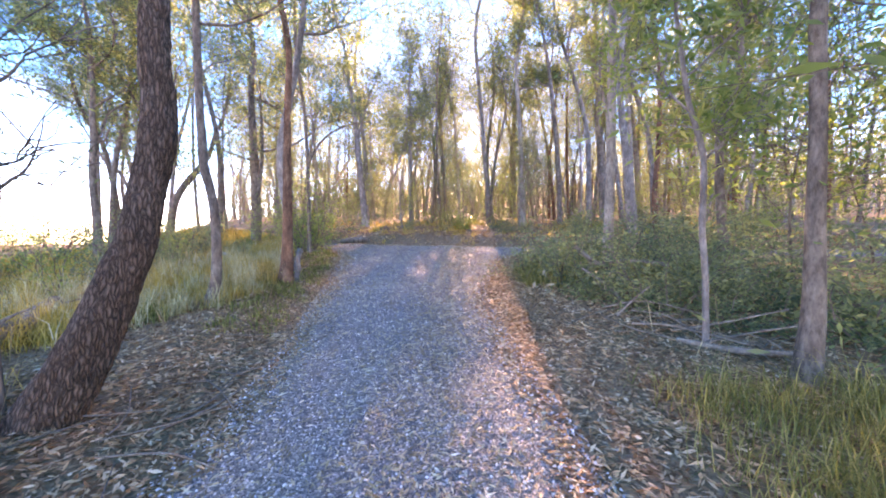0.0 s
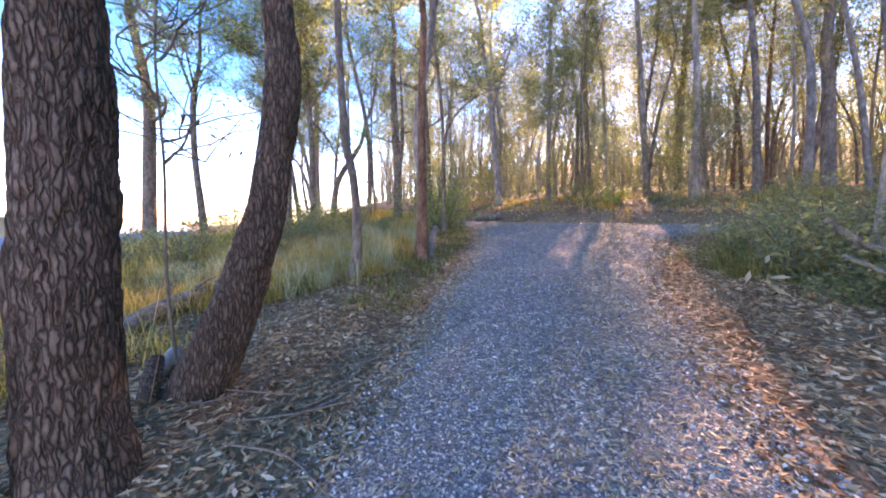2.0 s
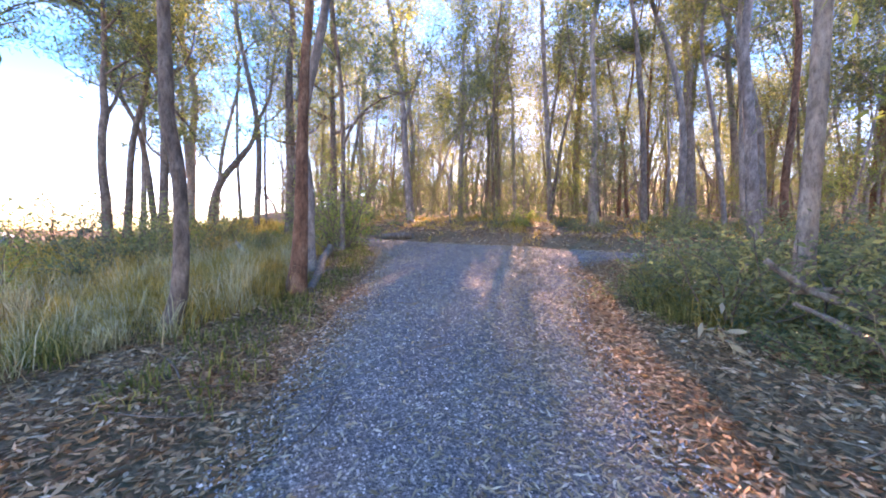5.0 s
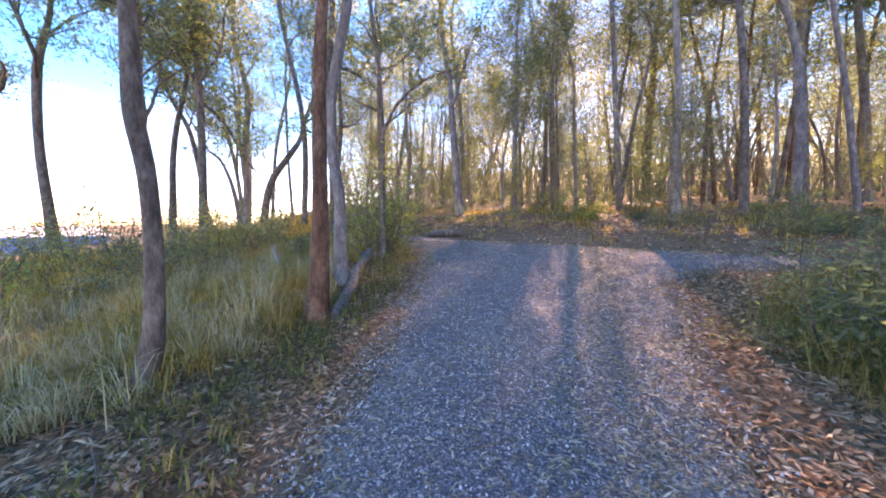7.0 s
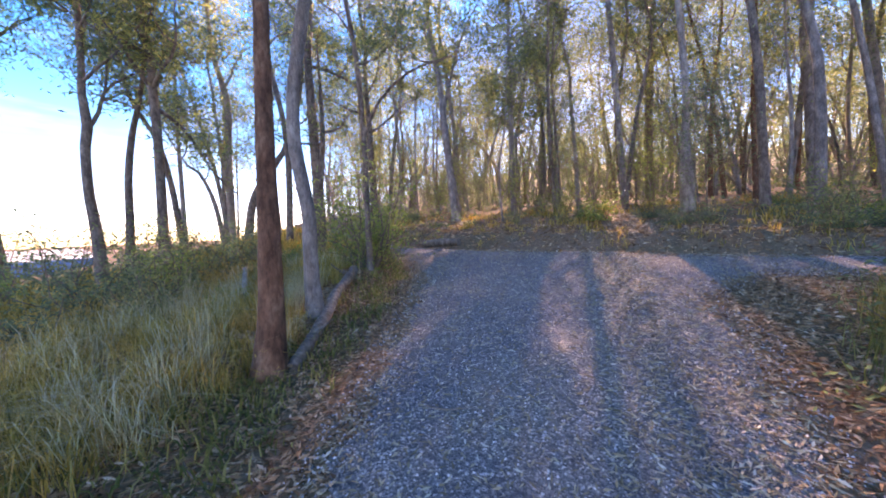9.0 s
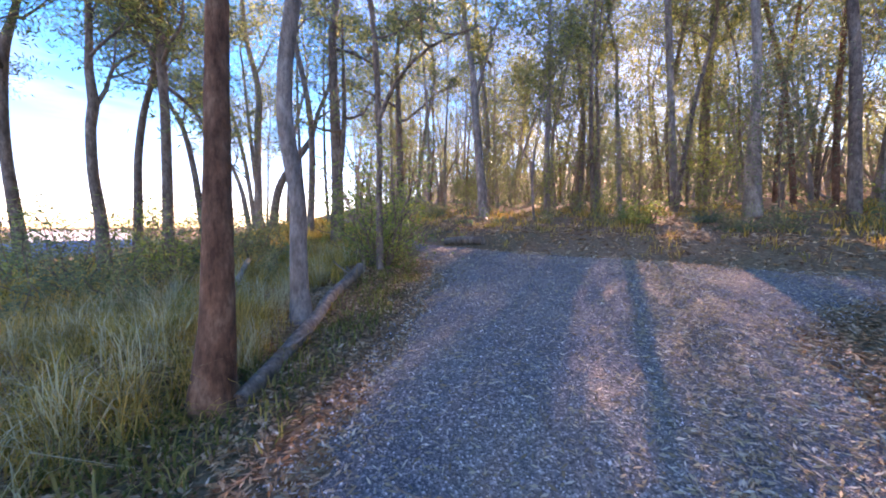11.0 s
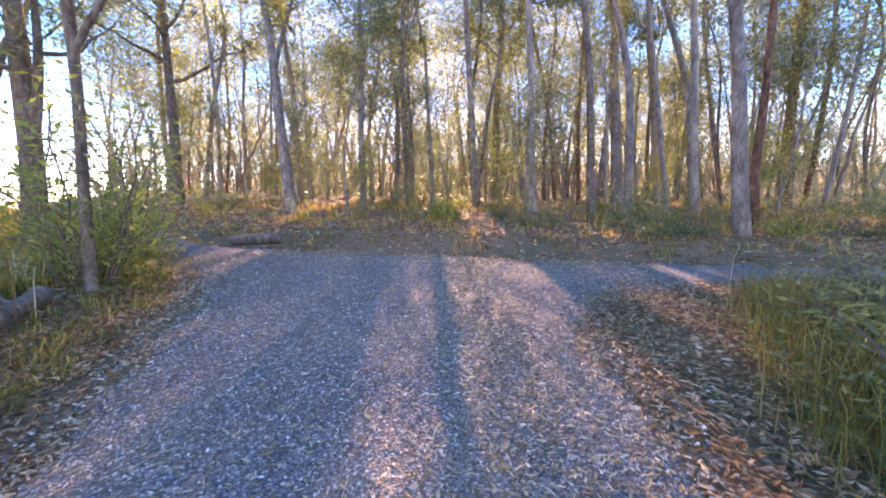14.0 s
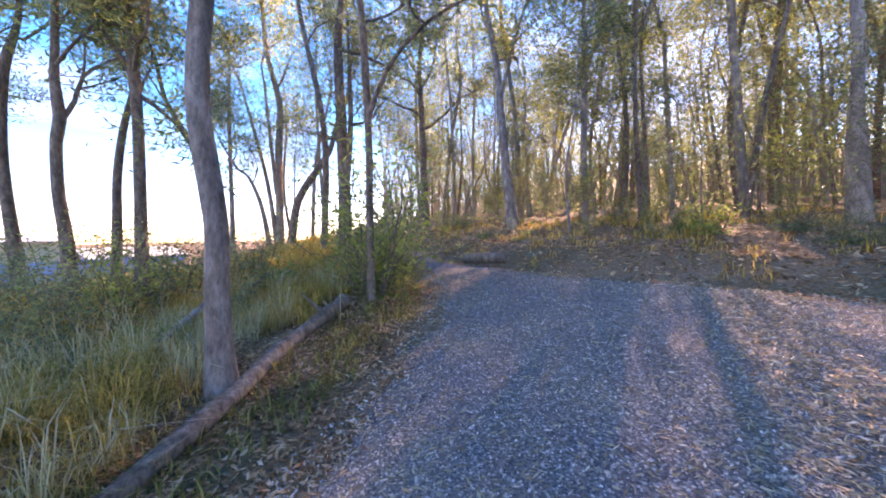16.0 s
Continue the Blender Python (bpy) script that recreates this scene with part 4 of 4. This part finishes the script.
# ---- grass ----
def grass(name, label, centres, blades, height, spread, mat, seed, width=0.007):
    r = np.random.RandomState(seed)
    n = len(centres)
    c = np.repeat(centres, blades, 0) + r.normal(size=(n * blades, 2)) * spread
    keep = road_distance(c[:, 0], c[:, 1]) > 0.05
    c = c[keep]
    m = len(c)
    z = ground_height(c[:, 0], c[:, 1]) - 0.01
    b = np.stack([c[:, 0], c[:, 1], z], 1)
    h = np.repeat(height * (0.5 + 0.9 * r.rand(n)), blades)[keep] * (0.5 + 0.7 * r.rand(m))
    a = r.rand(m) * 6.283
    out = np.stack([np.cos(a), np.sin(a), np.zeros(m)], 1)
    side = np.stack([-np.sin(a), np.cos(a), np.zeros(m)], 1)
    lean = (0.2 + 1.15 * r.rand(m) ** 1.1)[:, None]
    up = np.array([0, 0, 1.0])
    hh = h[:, None]
    w = width * (0.6 + 0.8 * r.rand(m))[:, None]
    mid = b + up * hh * 0.6 + out * hh * lean * 0.35
    tip = b + up * hh * (1 - lean * 0.35) + out * hh * lean * 1.05
    v = np.stack([b - side * w, b + side * w, mid - side * w * 0.8, mid + side * w * 0.8, tip - side * w * 0.15, tip + side * w * 0.15], 1).reshape(-1, 3)
    i = np.arange(m)[:, None] * 6
    f = np.concatenate([i + np.array([0, 1, 3, 2]), i + np.array([2, 3, 5, 4])], 0)
    tagged(new(name, mesh_from(name, v, f, mat)), label, "grass", kind="stuff")


def spots(n, xr, yr, test, seed):
    r = np.random.RandomState(seed)
    x, y = xr[0] + (xr[1] - xr[0]) * r.rand(n * 6), yr[0] + (yr[1] - yr[0]) * r.rand(n * 6)
    k = test(x, y, road_distance(x, y), r.rand(n * 6))
    return np.stack([x, y], 1)[k][:n]


def left_field(x, y, d, q):
    edge = np.interp(y, [0, 2.8, 4.4, 5.2, 6.2, 7.5, 8.4, 9.6, 11.8, 12.6, 20], [1.7, 2.0, 2.3, 1.6, 1.2, 0.95, 1.15, 1.35, 1.5, 0.7, 0.4])
    return (x < -0.5) & (y < far_edge(x)) & (d > edge + 0.25 * wave(x, y, 3.0, 0.7))


grass("long_grass", "long dry straw and olive grass beside the track", spots(2000, (-9, -1.4), (1.2, 16), lambda x, y, d, q: left_field(x, y, d, q) & (q < 0.45 + 0.8 * wave(x, y, 1.7, 0.3)), 81), 26, 0.34, 0.075, GRASS, 82, 0.004)
grass("straw_tufts", "arching pale straw tufts in the long grass", spots(150, (-6.5, -2.2), (4.5, 12), left_field, 181), 40, 0.5, 0.06, STRAW, 182, 0.0035)
grass("far_grass", "long dry grass reaching to the edge of the slope", spots(2000, (-26, -8), (0, 22), left_field, 83), 14, 0.42, 0.2, GRASS, 84, 0.014)
grass("green_grass", "green grass mixed into the long dry grass", spots(430, (-10, -1.4), (2, 16), lambda x, y, d, q: left_field(x, y, d, q) & (wave(x, y, 1.1, 2.2) > 0.05), 85), 18, 0.27, 0.1, GREEN_GRASS, 86, 0.0045)
grass("verge_grass", "short thin grass along the road's edge", spots(420, (-7, -1), (4.6, 15), lambda x, y, d, q: (x < 0) & (y < far_edge(x)) & (d > 0.25) & (d < 1.1), 87), 9, 0.14, 0.07, GREEN_GRASS, 88)
grass("tall_green_grass", "tall green grass with pale seed heads at the junction", spots(420, (1.9, 5.4), (6.9, 11.6), lambda x, y, d, q: x > np.interp(y, [6.9, 8.2, 9.3, 10.4, 11.6], [2.3, 2.1, 2.5, 3.3, 4.8]), 89), 34, 0.44, 0.12, GREEN_GRASS, 90, 0.0032)
grass("near_green_grass", "tall green grass at the foot of the thicket", spots(130, (2.5, 4.2), (1.6, 3.5), lambda x, y, d, q: d > 0.75, 91), 30, 0.3, 0.12, GREEN_GRASS, 92, 0.003)
grass("seed_stalks", "bleached seed stalks standing out of the grass", spots(150, (-8, 3.6), (2.5, 12), lambda x, y, d, q: (d > 0.9), 93), 2, 0.75, 0.1, ROAD_LEAF, 94, 0.004)
grass("bank_grass", "tufts of dry yellow grass on the bank", spots(260, (-9, 14), (14, 24), lambda x, y, d, q: (y > far_edge(x) + 2.2) & (wave(x, y, 0.8, 1.0) > -0.1), 95), 14, 0.3, 0.13, GRASS, 96, 0.011)
grass("bank_tufts", "small grass tufts on the face of the bank", spots(200, (-9, 14), (13, 20), lambda x, y, d, q: (y > far_edge(x) + 0.5) & (y < far_edge(x) + 3.2), 97), 10, 0.2, 0.08, GRASS, 98, 0.008)


# ---- fallen leaves and loose stone ----
def litter(name, label, pts, length, width, mat, seed, lift=0.008):
    r = np.random.RandomState(seed)
    z = ground_height(pts[:, 0], pts[:, 1]) + lift + 0.012 * r.rand(len(pts))
    v, f = leaves(np.stack([pts[:, 0], pts[:, 1], z], 1), length, width, r, 0, True)
    tagged(new(name, mesh_from(name, v, f, mat)), label, "leaf litter", kind="stuff")


litter("leaf_litter", "thick brown gum-leaf litter on the shoulders", spots(95000, (-5.5, 6), (0.6, 13), lambda x, y, d, q: (d > -0.35) & (y < far_edge(x)) & (q < np.exp(-np.clip(d - 1.1, 0, 9) / 2.2) * (0.25 + 0.75 * smooth(-0.35, 0.35, d))), 111), 0.075, 0.021, LITTER, 112)
litter("bank_litter", "brown leaf litter on the bank", spots(20000, (-10, 15), (12.5, 24), lambda x, y, d, q: (y > far_edge(x) - 0.1) & (q < 0.15 + np.exp(-np.abs(y - far_edge(x) - 1.2) / 1.6)), 113), 0.12, 0.04, LITTER, 114)
litter("road_leaves", "pale dry leaves scattered over the gravel", spots(30000, (-4.5, 4), (0.8, 14.5), lambda x, y, d, q: (d < -0.05) & (q < 0.22 + 0.78 * np.exp(-(x - 0.75) ** 2 / 0.25) + 0.5 * np.exp(d / 0.3)), 115), 0.06, 0.014, ROAD_LEAF, 116, 0.024)


def loose_stones(n, seed):
    r = np.random.RandomState(seed)
    p = spots(n, (-4.5, 4.5), (1.2, 14), lambda x, y, d, q: (d < 0.1) & (q < np.clip(5.5 / (y + 1.5), 0.25, 1)), seed)
    m = len(p)
    s = 0.004 + 0.011 * r.rand(m) ** 2.2
    z = ground_height(p[:, 0], p[:, 1]) + 0.017
    a = r.rand(m) * 6.283
    k = []
    for q in range(4):
        e = a + q * 1.571 + r.normal(size=m) * 0.3
        k.append(np.stack([p[:, 0] + np.cos(e) * s * (0.7 + 0.6 * r.rand(m)), p[:, 1] + np.sin(e) * s * (0.7 + 0.6 * r.rand(m)), z - 0.003 + s * 0.25 * r.rand(m)], 1))
    k.append(np.stack([p[:, 0] + r.normal(size=m) * s * 0.3, p[:, 1] + r.normal(size=m) * s * 0.3, z + s * (0.6 + 0.5 * r.rand(m))], 1))
    v = np.stack(k, 1).reshape(-1, 3)
    i = np.arange(m)[:, None] * 5
    f = np.concatenate([i + np.array(t) for t in ((0, 1, 4), (1, 2, 4), (2, 3, 4), (3, 0, 4))], 0)
    tagged(new("loose_gravel", mesh_from("loose_gravel", v, f, STONE)), "loose grey and pale gravel stones on the track", "gravel", kind="stuff")


loose_stones(52000, 121)


# ---- logs, sticks, dead branches ----
def log(name, label, ctrl, mat, seed, step=0.08, sides=18, knots=3):
    r = np.random.RandomState(seed)
    s = spline(ctrl, step)
    s[:, 3] *= 1 + 0.06 * np.sin(np.arange(len(s)) * 0.5 + seed)
    v, f = tube(s[:, :3], s[:, 3], sides, 0.04, seed)
    root = tagged(new(name), label, "log" if name == "fallen_log" else "branch")
    root.location = s[0, :3]
    o = s[0, :3]
    part_of("stem", mesh_from("stem", v - o, f, mat, True), root)
    for e in (0, -1):
        c, t = s[e, :3], s[1, :3] - s[0, :3] if e == 0 else s[-2, :3] - s[-1, :3]
        ring = v[:sides] if e == 0 else v[-sides:]
        t = t / np.linalg.norm(t)
        vv = np.vstack([ring, ring * 0.5 + c * 0.5 + t * 0.012, c + t * 0.004])
        ff = [(j, (j + 1) % sides, sides + (j + 1) % sides, sides + j) for j in range(sides)] + [(sides + j, sides + (j + 1) % sides, 2 * sides, 2 * sides) for j in range(sides)]
        me = bpy.data.meshes.new("end_grain")
        me.from_pydata((vv - o).tolist(), [], [tuple(dict.fromkeys(q)) for q in ff])
        me.materials.append(DEAD_WOOD)
        part_of("end_grain", me, root, "weathered broken end")
    for k in range(knots):
        i = r.randint(2, len(s) - 2)
        d = r.normal(size=3)
        d[2] = abs(d[2])
        p = limb_path(s[i, :3], d, s[i, 3] * (2 + 3 * r.rand()), r, 0, 4)
        part_of("branch_stub", mesh_from("branch_stub", *[q if j else q - o for j, q in enumerate(tube(p, np.linspace(s[i, 3] * 0.3, s[i, 3] * 0.1, len(p)), 6))], mat, True), root)
    return root


def on_ground(rows):
    return [(x, y, gz(x, y) + h, r) for x, y, h, r in rows]


log("fallen_log", "long grey fallen trunk lying in the grass along the road", on_ground([(-2.5, 7.55, 0.05, 0.062), (-2.9, 8.4, 0.065, 0.07), (-3.2, 9.0, 0.07, 0.074), (-3.55, 9.65, 0.07, 0.078), (-4.05, 10.8, 0.09, 0.09), (-4.2, 11.1, 0.1, 0.1)]), DEAD_WOOD, 1)
log("fallen_log", "pale fallen log lying in the grass behind the gum trees", on_ground([(-3.76, 3.1, 0.1, 0.1), (-4.0, 3.65, 0.12, 0.115), (-4.3, 4.3, 0.14, 0.12), (-5.2, 5.4, 0.15, 0.12)]), DEAD_WOOD, 2)
log("fallen_log", "short cut log lying between two gum trees", on_ground([(-2.35, 2.72, 0.06, 0.055), (-2.55, 2.95, 0.08, 0.06), (-2.72, 3.1, 0.1, 0.058)]), PALE_BARK, 3, 0.04, 14, 0)
log("fallen_log", "short dark log end leaning against a gum tree", on_ground([(-2.05, 2.58, 0.02, 0.065), (-2.17, 2.68, 0.14, 0.06), (-2.28, 2.76, 0.24, 0.05)]), IRONBARK, 4, 0.04, 14, 0)
log("fallen_log", "dark rotting log lying at the foot of the bank", on_ground([(-4.6, 15.75, 0.1, 0.12), (-3.9, 15.6, 0.1, 0.13), (-3.3, 15.45, 0.1, 0.11)]), BROWN_BARK, 5, 0.15, 12, 1)
log("fallen_log", "fallen grey branch lying deep in the grass", on_ground([(-4.9, 9.1, 0.2, 0.04), (-5.8, 9.9, 0.24, 0.05), (-6.6, 10.6, 0.28, 0.05)]), PALE_BARK, 6, 0.15, 10, 1)
DEAD = "grey dead branch lying in the thicket"
for i, rows in enumerate((
        [(2.95, 6.9, 0.75, 0.03), (3.2, 6.75, 0.5, 0.04), (3.45, 6.5, 0.35, 0.045), (3.75, 6.2, 0.1, 0.04)],
        [(3.15, 6.85, 0.45, 0.03), (3.6, 6.7, 0.52, 0.035), (4.2, 6.4, 0.5, 0.03)],
        [(2.95, 6.5, 0.4, 0.02), (3.1, 6.1, 0.3, 0.025), (3.25, 5.6, 0.05, 0.025)],
        [(2.95, 5.15, 0.02, 0.02), (3.1, 5.1, 0.2, 0.016), (3.3, 5.05, 0.42, 0.01)],
        [(3.3, 4.5, 0.03, 0.03), (3.75, 4.25, 0.06, 0.035), (4.3, 4.0, 0.1, 0.03)],
        [(3.4, 4.75, 0.05, 0.014), (3.9, 4.65, 0.22, 0.012), (4.5, 4.6, 0.35, 0.007)],
        [(3.5, 4.4, 0.05, 0.014), (4.0, 4.5, 0.15, 0.012), (4.8, 4.5, 0.25, 0.007)],
        [(3.0, 4.85, 0.04, 0.016), (3.4, 4.7, 0.12, 0.014), (3.9, 4.3, 0.1, 0.01)],
        [(2.9, 5.5, 0.04, 0.014), (3.3, 5.2, 0.2, 0.012), (3.8, 4.9, 0.22, 0.008)],
        [(3.2, 5.3, 0.05, 0.012), (3.5, 5.0, 0.1, 0.012), (3.6, 4.4, 0.05, 0.008)])):
    log("dead_branch", DEAD, on_ground(rows), DEAD_WOOD, 20 + i, 0.07, 8, 3)
r = np.random.RandomState(33)
for k in range(70):
    if k < 34:
        x, y = 2.6 + 1.8 * r.rand(), 3.6 + 2.4 * r.rand()
    elif k < 60:
        x, y = -2.4 + 1.7 * r.rand(), 2.2 + 3.2 * r.rand()
    else:
        x, y = -3.2 + 5 * r.rand(), 5 + 6 * r.rand()
    a, ln = r.rand() * 6.283, 0.25 + 0.6 * r.rand() * (1 if k < 60 else 0.3)
    dx, dy = math.cos(a) * ln / 2, math.sin(a) * ln / 2
    up = (0.12 if k < 34 else 0.02) * r.rand()
    rr = 0.003 + 0.005 * r.rand()
    pts = on_ground([(x - dx, y - dy, 0.012 + rr + 0.015, rr), (x + 0.05 * r.normal(), y + 0.05 * r.normal(), 0.025 + up, rr), (x + dx, y + dy, 0.015 + up * 1.6, rr * 0.6)])
    s = spline(pts, 0.06)
    tagged(new("stick", mesh_from("stick", *tube(s[:, :3], s[:, 3], 5), DEAD_WOOD, True)), "thin dry stick lying on the leaf litter", "stick", "fallen sticks")
r = np.random.RandomState(35)
spray = tagged(new("dead_leaf_spray"), "spray of bleached dead leaves hanging from the thicket", "dead leaves")
spray.location = (2.35, 6.25, gz(2.35, 6.25))
st = limb_path((0.15, 0.1, 0.02), (-0.4, -0.2, 1), 0.4, r, 0, 5)
part_of("stem", mesh_from("stem", *tube(st, np.linspace(0.007, 0.003, len(st)), 5), DEAD_WOOD), spray)
for k in range(14):
    part_of("leaf", mesh_from("leaf", *leaves(st[r.randint(2, len(st))][None] + r.normal(size=(1, 3)) * 0.06, 0.13, 0.045, r, 0.5), ROAD_LEAF), spray)


# ---- houses down the slope ----
def box(x0, x1, y0, y1, z0, z1):
    v = [(x, y, z) for z in (z0, z1) for y in (y0, y1) for x in (x0, x1)]
    return np.array(v, float), np.array([(0, 1, 3, 2), (4, 6, 7, 5), (0, 4, 5, 1), (2, 3, 7, 6), (0, 2, 6, 4), (1, 5, 7, 3)])


def gable(x0, x1, y0, y1, z, rise, over=0.4, thick=0.12):
    xm = (x0 + x1) / 2
    v = [(x0 - over, y0 - over, z), (xm, y0 - over, z + rise), (x1 + over, y0 - over, z), (x0 - over, y1 + over, z), (xm, y1 + over, z + rise), (x1 + over, y1 + over, z)]
    v += [(a, b, c - thick) for a, b, c in v]
    f = [(0, 1, 4, 3), (1, 2, 5, 4), (6, 9, 10, 7), (7, 10, 11, 8), (0, 6, 7, 1), (1, 7, 8, 2), (3, 4, 10, 9), (4, 5, 11, 10), (0, 3, 9, 6), (2, 8, 11, 5)]
    return np.array(v, float), np.array(f)


def building(label, x0, x1, y0, y1, z0, wall_top, rise, wall, roof, windows, ribs):
    root = tagged(new("house"), label, "house", "houses below the slope")
    part_of("wall", mesh_from("wall", *box(x0, x1, y0, y1, z0, wall_top), wall), root)
    part_of("roof", mesh_from("roof", *gable(x0, x1, y0, y1, wall_top + 0.12, rise), roof), root)
    for k in range(ribs):
        y = y0 + (y1 - y0) * (k + 0.5) / ribs
        part_of("rib", mesh_from("rib", *box(x1 + 0.002, x1 + 0.05, y - 0.04, y + 0.04, z0 + 0.05, wall_top - 0.05), wall), root)
    for k in range(windows):
        y = y0 + (y1 - y0) * (k + 1) / (windows + 1)
        w = part_of("window", mesh_from("window", *box(x1 + 0.05, x1 + 0.1, y - 0.5, y + 0.5, wall_top - 1.3, wall_top - 0.5), GREY_ROOF), root)
        part_of("pane", mesh_from("pane", *box(x1 + 0.1, x1 + 0.11, y - 0.43, y + 0.43, wall_top - 1.23, wall_top - 0.57), DARK_GLASS), w)


building("low blue metal shed with a pale grey roof", -50, -43, 17.8, 25, -3.4, -0.1, 0.9, BLUE_METAL, GREY_ROOF, 1, 18)
building("cream board house with a grey roof", -58, -48, 5.5, 17.2, -3.4, 1.6, 0.6, CREAM_WALL, GREY_ROOF, 3, 40)
fence = tagged(new("fence"), "blue sheet-metal fence in front of the houses", "fence")
for k in range(21):
    y = 3.5 + k
    part_of("panel", mesh_from("panel", *box(-42.03, -41.97, y, y + 0.995, -3.4, -0.05), BLUE_METAL), fence)
    part_of("post", mesh_from("post", *box(-41.965, -41.9, y - 0.03, y + 0.03, -3.4, 0.0), BLUE_METAL), fence)
